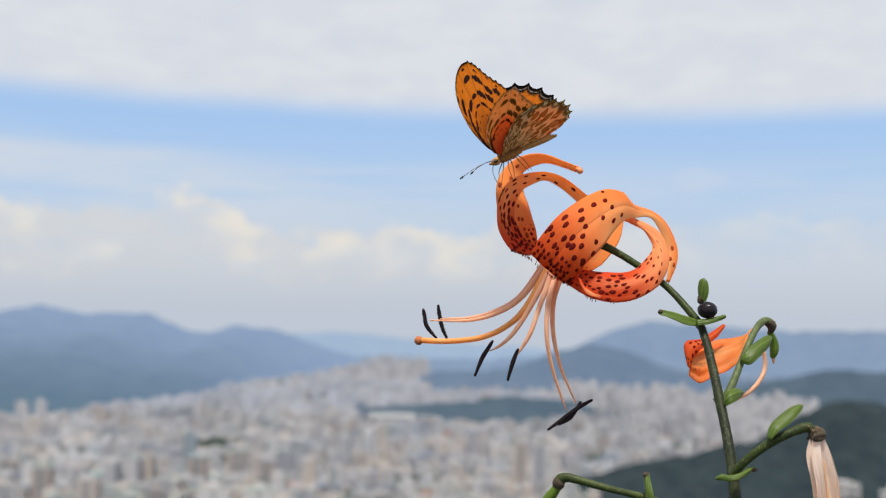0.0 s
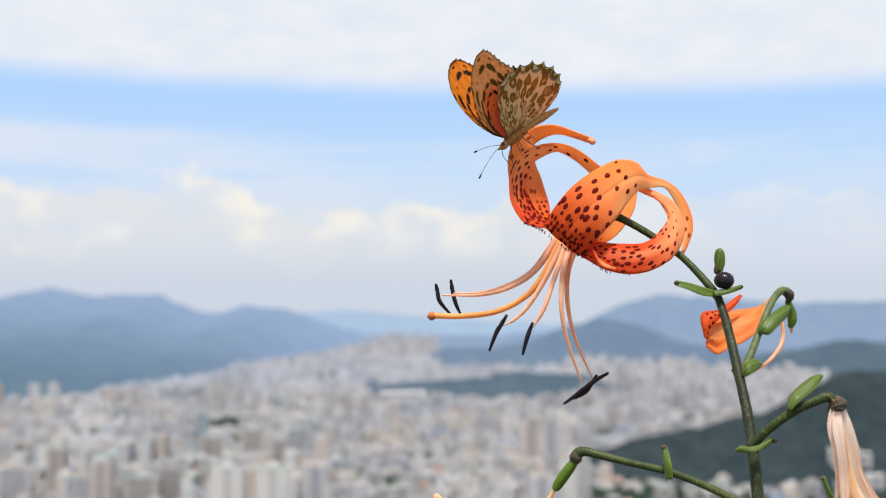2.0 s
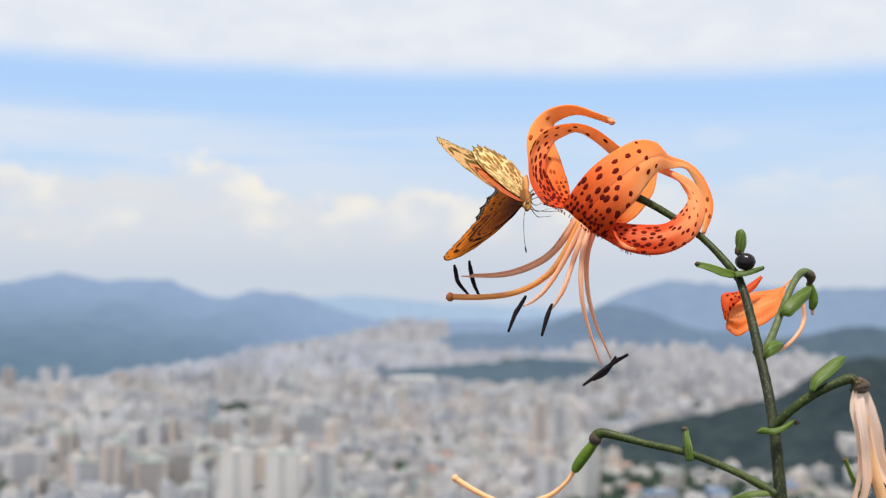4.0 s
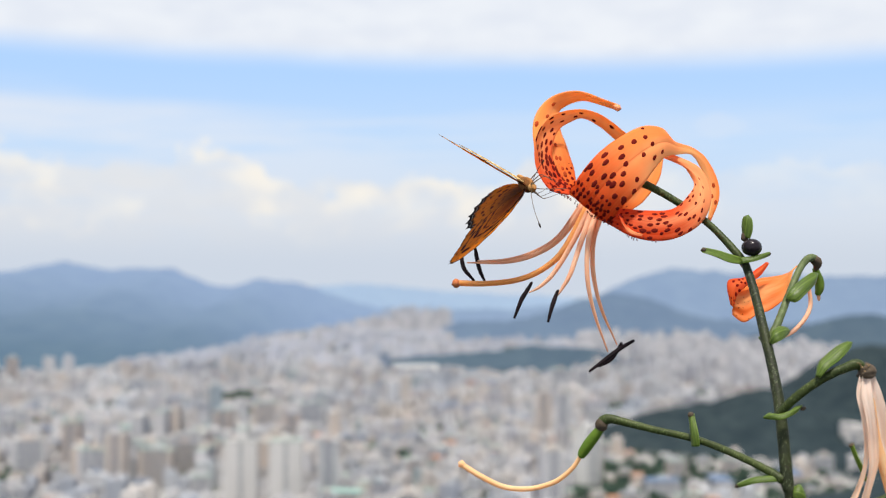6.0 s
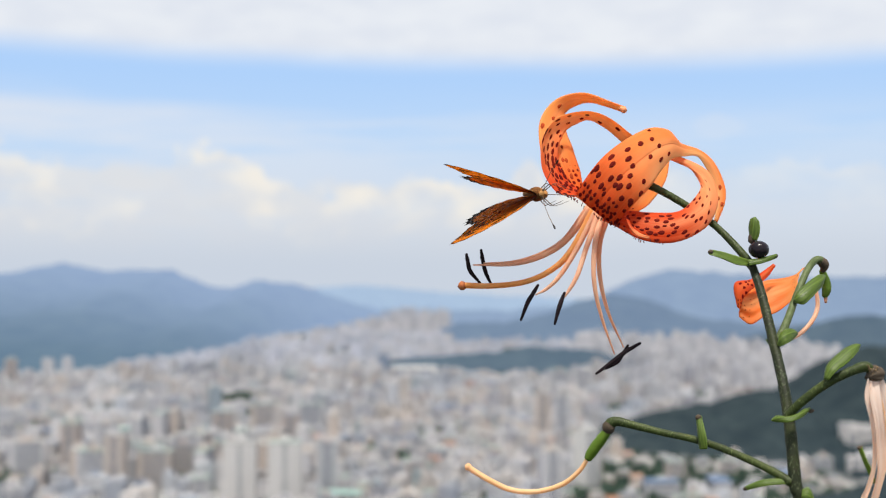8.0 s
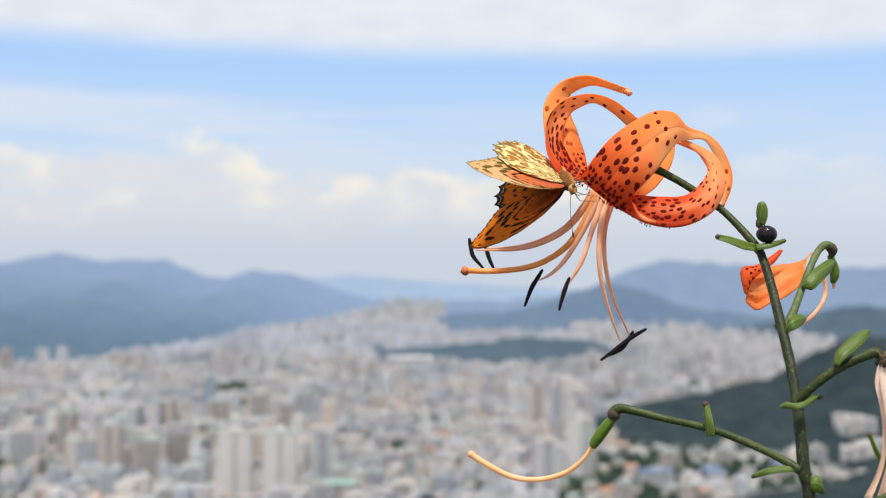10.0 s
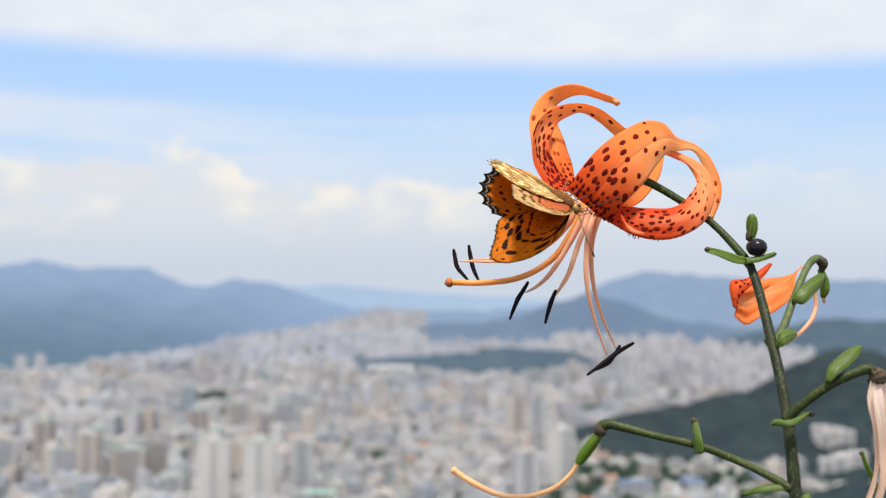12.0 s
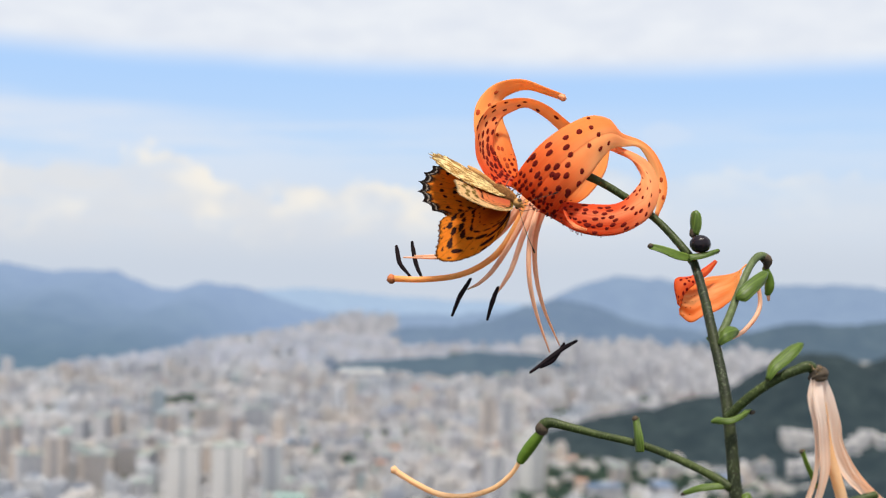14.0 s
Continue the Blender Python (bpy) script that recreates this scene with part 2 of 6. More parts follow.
def leaf_material(name, a, c):
    m, nt, b = material(name, 0.42, 0.4)
    along = uv_of(nt, "along")
    rib = noise_node(nt, scaled(nt, along, (22, 1.5, 1)), 1.0, 3)
    blot = noise_node(nt, coords(nt), 260, 3)
    col = mixed(nt, smooth(nt, rib, 0.35, 0.7), a, c)
    col = mixed(nt, math_node(nt, "MULTIPLY", smooth(nt, blot, 0.55, 0.75), 0.4), col, tuple(x * 0.55 for x in a))
    sep = nt.nodes.new("ShaderNodeSeparateXYZ")
    link(nt, along, sep.inputs[0])
    off = math_node(nt, "ABSOLUTE", math_node(nt, "SUBTRACT", sep.outputs[0], 0.5))
    light = tuple(min(1, x * 1.5 + 0.012) for x in c)
    col = mixed(nt, smooth(nt, off, 0.425, 0.47, 0.0, 0.75), col, light)
    col = mixed(nt, smooth(nt, off, 0.045, 0.012, 0.0, 0.45), col, light)
    link(nt, col, b.inputs["Base Color"])
    bump(nt, b, rib, 0.4, 0.0004)
    thin(nt, b, col, 0.22)
    return m


ORANGE = petal_material("lily_petal", (0.80, 0.090, 0.014), (1.0, 0.355, 0.095), big=0, lit_half=0.9, pale=(1.0, 0.63, 0.28), fade=(0.0, 0.38), fine=(0.09, 0.03))
# brighter tip: sunlight through the left petal put into its colour
ORANGE_FAR = petal_material("lily_petal_lit_tip", (0.76, 0.075, 0.018), (1.0, 0.46, 0.16), big=0, pale=(1.0, 0.60, 0.25), fade=(0.14, 0.56))
# darker red copy: the low petal's shade painted into its base
ORANGE_SHADED = petal_material("lily_petal_low_shaded", (0.77, 0.075, 0.015), (1.0, 0.41, 0.17), big=0, pale=(1.0, 0.48, 0.22), fade=(0.36, 0.66))
ORANGE_PLAIN = petal_material("lily_petal_back", (0.84, 0.16, 0.028), (1.0, 0.42, 0.12), big=0)
ORANGE_PLAIN_TIP = stalk_material("petal_tip", (0.78, 0.26, 0.10), (0.86, 0.34, 0.16), (0.55, 0.14, 0.03), 700, 0.5)
WILTED = petal_material("wilted_petal", (1.0, 0.46, 0.14), (0.98, 0.30, 0.07), 0.28, 4.0, reach=(0.62, 0.85), pale=(1.0, 0.66, 0.32), through=0.62, streaks=0.55, streak_count=6)
WILTED_DEEP = petal_material("wilted_petal_deep", (0.80, 0.15, 0.03), (0.72, 0.10, 0.03), 0.9, 5.0, reach=(0.9, 0.3), pale=(0.95, 0.34, 0.10), through=0.5, streaks=0.3, streak_count=9)
PALE_BUD = petal_material("pale_bud_petal", (0.98, 0.86, 0.77), (0.98, 0.74, 0.56), 0.0, pale=(1.0, 0.92, 0.84), fade=(0.05, 0.75), streaks=0.35, streak_count=8)
FILAMENT = stalk_material("filament", (0.98, 0.56, 0.34), (1.0, 0.66, 0.45), (0.92, 0.48, 0.28), 500, 0.4, through=0.4)
STYLE = stalk_material("style", (0.98, 0.46, 0.13), (1.0, 0.54, 0.20), (0.88, 0.40, 0.11), 500, 0.4, through=0.4)
OLD_STYLE = stalk_material("old_style", (0.95, 0.60, 0.29), (0.98, 0.70, 0.42), (0.85, 0.48, 0.20), 500, 0.5, through=0.4)
STIGMA = stalk_material("stigma", (0.42, 0.12, 0.04), (0.55, 0.18, 0.06), (0.2, 0.05, 0.03), 900, 0.6)
ANTHER = stalk_material("anther_pollen", (0.006, 0.003, 0.005), (0.014, 0.006, 0.008), (0.025, 0.010, 0.010), 1400, 0.85)
STEM = stalk_material("lily_stem", (0.014, 0.019, 0.007), (0.026, 0.033, 0.010), (0.020, 0.012, 0.012), 900, 0.55, 0.5)
BRANCH = stalk_material("lily_branch", (0.028, 0.041, 0.009), (0.048, 0.065, 0.014), (0.030, 0.026, 0.013), 900, 0.5, 0.3)
BROWN = stalk_material("dry_scar", (0.06, 0.045, 0.03), (0.10, 0.07, 0.045), (0.02, 0.014, 0.01), 900, 0.7)
FIBRE = stalk_material("dry_fibre", (0.30, 0.20, 0.10), (0.42, 0.30, 0.16), (0.15, 0.09, 0.05), 900, 0.7)
BRANCH_PALE = stalk_material("lily_branch_pale", (0.062, 0.085, 0.028), (0.105, 0.135, 0.052), (0.05, 0.05, 0.025), 900, 0.5, 0.12)
LEAF = leaf_material("bract_leaf", (0.052, 0.095, 0.008), (0.125, 0.190, 0.022))
POD = stalk_material("green_pod", (0.080, 0.140, 0.012), (0.150, 0.225, 0.026), (0.08, 0.13, 0.015), 500, 0.4)
BULBIL = stalk_material("black_bulbil", (0.012, 0.009, 0.012), (0.022, 0.016, 0.02), (0.03, 0.02, 0.02), 700, 0.22)


SPOT = stalk_material("petal_spot", (0.105, 0.009, 0.007), (0.15, 0.014, 0.009), (0.07, 0.006, 0.006), 1500, 0.85, gloss=0.02)
# lighter red imitates far-side spots showing through the translucent petal
SPOT_THROUGH = stalk_material("petal_spot_through", (0.32, 0.045, 0.012), (0.40, 0.06, 0.015), (0.30, 0.04, 0.02), 1500, 0.6, gloss=0.04)
PAPILLA = stalk_material("papilla", (0.10, 0.012, 0.012), (0.22, 0.03, 0.02), (0.05, 0.01, 0.01), 900, 0.5)


# ---- mesh helpers ----
def part(name, bm, mat, parent=None, label="", smooth_faces=True):
    me = bpy.data.meshes.new(name)
    bm.to_mesh(me)
    bm.free()
    for m in (mat if isinstance(mat, (list, tuple)) else (mat,)):
        me.materials.append(m)
    if smooth_faces:
        me.shade_smooth()
    ob = new(name, me)
    ob.parent = parent
    if label:
        tagged(ob, label)
    return ob


def spline(points, n):
    """n + 1 places along a smooth curve through the points (tuples of any length)."""
    p = np.array(points, float)
    p = np.vstack([2 * p[0] - p[1], p, 2 * p[-1] - p[-2]])
    out = []
    for k in range(n + 1):
        s = k / n * (len(p) - 3)
        i = min(int(s), len(p) - 4)
        f = s - i
        a, b, c, d = p[i:i + 4]
        out.append(0.5 * (2 * b + (c - a) * f + (2 * a - 5 * b + 4 * c - d) * f * f + (3 * b - a - 3 * c + d) * f ** 3))
    return np.array(out)


def tube(points, radii, n=24, seg=10, rough=0.0, flat=1.0):
    """A round stalk along points; radii in metres, one for each point. Rounded ends."""
    rows = spline([(*p, r) for p, r in zip(points, radii)], n)
    bm = bmesh.new()
    u1, u2 = bm.loops.layers.uv.new("cm"), bm.loops.layers.uv.new("along")
    rings, up, length = [], None, 0.0
    cents = [Vector(r[:3]) for r in rows]
    for k, c in enumerate(cents):
        d = (cents[min(k + 1, n)] - cents[max(k - 1, 0)]).normalized()
        if up is None:
            up = d.orthogonal().normalized()
        up = (up - d * up.dot(d)).normalized()
        side = d.cross(up)
        ring = []
        for j in range(seg):
            an = 2 * math.pi * j / seg
            r = max(rows[k][3], 1e-5)
            if rough:
                r *= 1 + rough * noise.noise(c * 900 + Vector((math.cos(an), math.sin(an), 0)) * 1.5)
            ring.append(bm.verts.new(c + up * (math.cos(an) * r) + side * (math.sin(an) * r * flat)))
        rings.append(ring)
    for k in range(n):
        for j in range(seg):
            fc = bm.faces.new((rings[k][j], rings[k][(j + 1) % seg], rings[k + 1][(j + 1) % seg], rings[k + 1][j]))
            for lp, (a, b) in zip(fc.loops, ((j, k), (j + 1, k), (j + 1, k + 1), (j, k + 1))):
                lp[u1].uv = (a / seg, b / n)
                lp[u2].uv = (a / seg, b / n)
    for ring, k, s in ((rings[0], 0, -1), (rings[-1], n, 1)):
        d = (cents[min(k + 1, n)] - cents[max(k - 1, 0)]).normalized()
        tip = bm.verts.new(cents[k] + d * s * rows[k][3] * 0.6)
        for j in range(seg):
            bm.faces.new((ring[j], ring[(j + 1) % seg], tip))
    bmesh.ops.recalc_face_normals(bm, faces=bm.faces)
    return bm


def sheet_grid(edge_a, edge_b, n=40, m=10, bulge=0.12, ripple=0.0, thick=0.0006, seed=0.0, keel=0.0, pleat=0.0):
    """The middle surface of a petal or leaf between two edges: rows of (place, half thickness), with each row's normal, run and width."""
    ea, eb = spline(edge_a, n), spline(edge_b, n)
    rows, run = [], 0.0
    mids = [(Vector(x) + Vector(y)) / 2 for x, y in zip(ea, eb)]
    for k in range(n + 1):
        a, b = Vector(ea[k]), Vector(eb[k])
        t = mids[min(k + 1, n)] - mids[max(k - 1, 0)]
        across = b - a
        nor = across.cross(t)
        nor = nor.normalized() if nor.length > 1e-12 else Vector((0, -1, 0))
        if k:
            run += (mids[k] - mids[k - 1]).length
        row = []
        for j in range(m + 1):
            w = j / m
            h = bulge * across.length * 4 * w * (1 - w) - keel * across.length * max(0, 1 - abs(w - 0.5) * 8)
            h += ripple * noise.noise(Vector((run * 90 + seed, w * 2.2, seed))) * (0.4 + 1.2 * abs(w - 0.5))
            h += pleat * math.sin(w * 24 + 2.5 * noise.noise(Vector((run * 60, w * 2, seed)))) * (0.4 + 0.6 * k / n)
            row.append((a + across * w + nor * h, thick * (0.35 + 0.65 * math.sin(math.pi * w)) / 2))
        rows.append((row, nor, run, across.length))
    return rows


def sheet(edge_a, edge_b, n=40, m=10, seed=0.0, **kw):
    """A petal or leaf between two edges: cupped across, with thickness, and its length and width as UV."""
    bm = bmesh.new()
    u1, u2 = bm.loops.layers.uv.new("cm"), bm.loops.layers.uv.new("along")
    top, bot, meta = [], [], []
    for k, (row, nor, run, wide) in enumerate(sheet_grid(edge_a, edge_b, n, m, seed=seed, **kw)):
        top.append([bm.verts.new(p + nor * th) for p, th in row])
        bot.append([bm.verts.new(p - nor * th) for p, th in row])
        meta.append([((j / m - 0.5) * wide * 100 + seed, run * 100, j / m, k / n) for j in range(m + 1)])

    def face(vs, ids):
        fc = bm.faces.new(vs)
        for lp, (k, j) in zip(fc.loops, ids):
            q = meta[k][j]
            lp[u1].uv, lp[u2].uv = q[:2], q[2:]

    for k in range(n):
        for j in range(m):
            ids = [(k, j), (k, j + 1), (k + 1, j + 1), (k + 1, j)]
            face([top[x][y] for x, y in ids], ids)
            ids = ids[::-1]
            face([bot[x][y] for x, y in ids], ids)
        face((top[k][0], top[k + 1][0], bot[k + 1][0], bot[k][0]), [(k, 0), (k + 1, 0), (k + 1, 0), (k, 0)])
        face((top[k + 1][m], top[k][m], bot[k][m], bot[k + 1][m]), [(k + 1, m), (k, m), (k, m), (k + 1, m)])
    for k in (0, n):
        for j in range(m):
            ids = [(k, j), (k, j + 1), (k, j + 1), (k, j)]
            face((top[k][j], top[k][j + 1], bot[k][j + 1], bot[k][j]), ids)
    bmesh.ops.recalc_face_normals(bm, faces=bm.faces)
    return bm


# ---- ground, hills and town ----
PLAIN = -210.0


def ramp_material(name, stops, rough=0.8, source="island", dirt=0.12, quarters=0.0):
    m, nt, b = material(name, rough, 0.3)
    g = nt.nodes.new("ShaderNodeNewGeometry").outputs["Random Per Island"] if source == "island" else nt.nodes.new("ShaderNodeObjectInfo").outputs["Random"]
    r = nt.nodes.new("ShaderNodeValToRGB")
    r.color_ramp.interpolation = "CONSTANT"
    while len(r.color_ramp.elements) < len(stops):
        r.color_ramp.elements.new(0.5)
    for el, (at, c) in zip(r.color_ramp.elements, stops):
        el.position, el.color = at, (*c, 1)
    link(nt, g, r.inputs[0])
    p = coords(nt)
    grime = noise_node(nt, scaled(nt, p, (0.05, 0.05, 0.012)), 1.0, 4)
    storey = nt.nodes.new("ShaderNodeTexWave")
    storey.bands_direction = "Z"
    storey.inputs["Scale"].default_value = 0.1
    link(nt, p, storey.inputs["Vector"])
    col = mixed(nt, math_node(nt, "MULTIPLY", smooth(nt, grime, 0.4, 0.7), 0.3), r.outputs[0], (0.30, 0.29, 0.28))
    if quarters:
        # whole quarters were built in one fashion: whitewashed estates, sandy rows, slate-clad yards
        for at, scale, tone in (((0, 0, 0), 0.0065, (0.63, 0.63, 0.64)), ((700, 90, 0), 0.010, (0.50, 0.44, 0.38)), ((50, 900, 0), 0.009, (0.30, 0.34, 0.40))):
            fashion = noise_node(nt, scaled(nt, p, (1, 1, 1), at), scale, 2)
            col = mixed(nt, math_node(nt, "MULTIPLY", smooth(nt, fashion, 0.50, 0.66), quarters), col, tone)
    col = mixed(nt, math_node(nt, "MULTIPLY", smooth(nt, storey.outputs["Fac"], 0.55, 0.8), dirt), col, (0.10, 0.11, 0.13))
    link(nt, col, b.inputs["Base Color"])
    return m


def wood_material(name, dark, light, scale=0.03, haze_glow=(0, 0, 0), far_haze_glow=None, reach=(0, 1)):
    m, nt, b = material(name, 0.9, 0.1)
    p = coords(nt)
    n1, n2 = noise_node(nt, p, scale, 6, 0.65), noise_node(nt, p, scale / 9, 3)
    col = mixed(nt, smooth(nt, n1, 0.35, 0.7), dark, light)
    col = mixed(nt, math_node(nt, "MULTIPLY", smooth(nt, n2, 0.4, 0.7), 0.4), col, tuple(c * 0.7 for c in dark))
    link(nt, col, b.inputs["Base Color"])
    # emission stands in for the haze that lies before distant woods
    if sum(haze_glow):
        b.inputs["Emission Color"].default_value = (*haze_glow, 1)
        if far_haze_glow:
            # the painted haze goes from a near to a far tint along y
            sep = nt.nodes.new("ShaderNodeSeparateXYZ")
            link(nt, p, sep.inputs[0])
            link(nt, mixed(nt, smooth(nt, sep.outputs[1], *reach), haze_glow, far_haze_glow), b.inputs["Emission Color"])
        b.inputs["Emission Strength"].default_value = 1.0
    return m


def ground_material():
    m, nt, b = material("ground_soil_and_streets", 0.9, 0.1)
    p = coords(nt)
    sep = nt.nodes.new("ShaderNodeSeparateXYZ")
    link(nt, p, sep.inputs[0])
    n1, n2 = noise_node(nt, p, 0.04, 6, 0.65), noise_node(nt, p, 0.006, 4)
    # woods tinted blue: a little haze mixed into their base colour
    wood = mixed(nt, smooth(nt, n1, 0.35, 0.7), (0.015, 0.025, 0.031), (0.029, 0.043, 0.047))
    town = mixed(nt, smooth(nt, n1, 0.35, 0.65), (0.22, 0.215, 0.21), (0.32, 0.31, 0.30))
    town = mixed(nt, smooth(nt, n2, 0.62, 0.7), town, (0.07, 0.10, 0.06))
    hill = smooth(nt, sep.outputs[2], PLAIN + 3, PLAIN + 7)
    link(nt, mixed(nt, hill, town, wood), b.inputs["Base Color"])
    bump(nt, b, n1, 0.6, 2.0)
    return m


def bumpy(x, y, cell, amp, seed=0):
    """Smooth value noise for canopies, in metres."""
    rs = np.random.RandomState(seed)
    tab = rs.rand(257, 257)
    gx, gy = x / cell, y / cell
    ix, iy = np.floor(gx).astype(int), np.floor(gy).astype(int)
    fx, fy = gx - ix, gy - iy
    fx, fy = fx * fx * (3 - 2 * fx), fy * fy * (3 - 2 * fy)
    v = lambda i, j: tab[i % 257, j % 257]
    return amp * ((v(ix, iy) * (1 - fx) + v(ix + 1, iy) * fx) * (1 - fy) + (v(ix, iy + 1) * (1 - fx) + v(ix + 1, iy + 1) * fx) * fy - 0.5)


def ground_height(x, y):
    r = np.hypot(x, y - 0.3)
    slope = np.where(y > 0, 0.42, 0.30)
    z = np.maximum(-slope * np.maximum(0, r - 1.3), PLAIN)
    hills, woods = np.zeros_like(x), np.zeros_like(x)
    for cx, cy, sx, sy, h in ((320, 1390, 105, 105, 44), (400, 1400, 100, 130, 60), (560, 1450, 150, 150, 112), (730, 1470, 210, 160, 116), (520, 1160, 90, 100, 40), (370, 860, 110, 110, 52), (-6, 700, 32, 60, 66)):
        hills = np.maximum(hills, h * np.exp(-((x - cx) / sx) ** 2 - ((y - cy) / sy) ** 2))
    # room for the two hills that stand in the town as ranges of their own
    for cx, cy, sx, sy, h in ((20, 2350, 160, 80, 40), (270, 2350, 160, 85, 55), (1060, 3000, 200, 170, 86)):
        woods = np.maximum(woods, h * np.exp(-((x - cx) / sx) ** 2 - ((y - cy) / sy) ** 2))
    far = np.clip((r - 200) / 200, 0, 1)
    wood = np.clip((np.maximum(hills, z - PLAIN) - 4) / 10, 0, 1)
    z = np.maximum(z, PLAIN + hills * far)
    return z + far * wood * (bumpy(x, y, 16, 7, 3) + bumpy(x, y, 6, 3, 4)), np.maximum(hills, woods)


def grid_mesh(name, xs, ys, zs, mat):
    """A quad sheet over the arrays xs, ys, zs (rows by columns)."""
    n, m = xs.shape
    me = bpy.data.meshes.new(name)
    idx = np.arange(n * m).reshape(n, m)
    quads = np.stack([idx[:-1, :-1], idx[:-1, 1:], idx[1:, 1:], idx[1:, :-1]], -1).reshape(-1, 4)
    me.from_pydata(np.stack([xs, ys, zs], -1).reshape(-1, 3).tolist(), [], quads.tolist())
    me.materials.append(mat)
    me.shade_smooth()
    return new(name, me)


def make_ground():
    # rings round the summit, finer in the direction of the view
    rad = np.concatenate([np.linspace(0, 3, 10), np.geomspace(3.6, 550, 45), np.linspace(560, 3300, 330), np.linspace(3350, 7000, 40)])
    fine = np.linspace(-36, 36, 330)
    ang = np.radians(np.concatenate([fine, np.linspace(38, 322, 80), [324]]))
    ang[-1] = ang[0] + 2 * math.pi
    rr, aa = np.meshgrid(rad, ang, indexing="ij")
    xs, ys = rr * np.sin(aa), 0.3 + rr * np.cos(aa)
    zs, _ = ground_height(xs, ys)
    tagged(grid_mesh("ground", xs, ys, zs, ground_material()), "wooded hill slopes falling to a wide grey town plain", "ground", kind="structure")


def make_range(label, crest, y0, front, back, mat, seed, foot=None, rough=1.0):
    """A mountain range: a crest line of (x, height over the plain) at y0, falling off to the front (to the line foot of (x, y), if given) and the back."""
    cx, ch = np.array(crest).T
    xs, ys = np.meshgrid(np.linspace(cx[0], cx[-1], 260), np.concatenate([np.linspace(y0 - front, y0, 60), np.linspace(y0 + 8, y0 + back, 14)]), indexing="xy")
    ridge = np.interp(xs[0], cx, ch)
    k = np.hanning(9)
    ridge = np.convolve(np.pad(ridge, 4, "edge"), k / k.sum(), "valid")
    near = y0 - front if foot is None else np.interp(xs, *np.array(foot).T)
    w = np.where(ys < y0, (ys - near) / (y0 - near), 1 - (ys - y0) / back)
    spur = 1 + 0.35 * rough * np.sin(np.pi * np.clip(w, 0, 1)) * bumpy(xs, ys, 190, 2, seed)
    zs = PLAIN - 6 + ridge * np.clip(w, 0, 1) ** 1.15 * spur + np.clip(w * 4, 0, 1) * (bumpy(xs, ys, 60, 12, seed + 1) + bumpy(xs, ys, 18, 7, seed + 2)) * np.clip(ridge / 60, 0, 1)
    tagged(grid_mesh("hazed_range", xs, ys, zs, mat), label, "mountain range", kind="structure")


make_ground()
# each range carries its haze as a bluish glow in the material
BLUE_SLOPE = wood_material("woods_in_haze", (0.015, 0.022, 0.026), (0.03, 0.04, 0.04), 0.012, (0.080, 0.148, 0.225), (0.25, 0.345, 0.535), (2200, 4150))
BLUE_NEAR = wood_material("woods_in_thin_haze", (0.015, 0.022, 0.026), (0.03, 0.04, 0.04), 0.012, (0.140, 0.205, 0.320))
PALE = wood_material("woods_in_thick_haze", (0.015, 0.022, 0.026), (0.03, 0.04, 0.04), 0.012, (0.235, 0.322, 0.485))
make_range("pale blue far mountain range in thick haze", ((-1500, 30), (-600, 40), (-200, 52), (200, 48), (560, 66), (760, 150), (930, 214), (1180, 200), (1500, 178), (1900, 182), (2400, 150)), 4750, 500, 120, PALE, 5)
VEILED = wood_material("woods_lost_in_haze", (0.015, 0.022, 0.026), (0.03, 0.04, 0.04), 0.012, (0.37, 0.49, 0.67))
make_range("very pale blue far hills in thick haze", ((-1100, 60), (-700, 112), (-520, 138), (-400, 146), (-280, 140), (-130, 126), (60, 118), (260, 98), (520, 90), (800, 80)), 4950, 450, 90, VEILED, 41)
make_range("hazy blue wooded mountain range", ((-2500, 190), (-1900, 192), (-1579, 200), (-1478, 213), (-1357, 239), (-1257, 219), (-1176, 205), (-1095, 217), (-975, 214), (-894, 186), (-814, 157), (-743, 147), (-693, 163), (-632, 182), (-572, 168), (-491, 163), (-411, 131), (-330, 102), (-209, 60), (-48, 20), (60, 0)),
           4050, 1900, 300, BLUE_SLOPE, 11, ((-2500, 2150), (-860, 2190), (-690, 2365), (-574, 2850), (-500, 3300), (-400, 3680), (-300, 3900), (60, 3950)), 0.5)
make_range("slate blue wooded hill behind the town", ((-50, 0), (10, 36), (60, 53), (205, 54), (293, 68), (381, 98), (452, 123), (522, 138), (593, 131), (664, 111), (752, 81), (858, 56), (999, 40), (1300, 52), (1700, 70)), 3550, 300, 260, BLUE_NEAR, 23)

# haze painted as glow on the two hills in the town as well
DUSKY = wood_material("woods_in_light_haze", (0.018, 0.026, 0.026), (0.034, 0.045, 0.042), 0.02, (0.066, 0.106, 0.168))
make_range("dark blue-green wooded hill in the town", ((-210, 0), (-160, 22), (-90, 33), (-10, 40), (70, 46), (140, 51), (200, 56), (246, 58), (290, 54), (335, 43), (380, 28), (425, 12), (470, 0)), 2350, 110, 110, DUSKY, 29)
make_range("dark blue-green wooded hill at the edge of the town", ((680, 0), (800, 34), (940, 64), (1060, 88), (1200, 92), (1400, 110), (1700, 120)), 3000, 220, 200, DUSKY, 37)
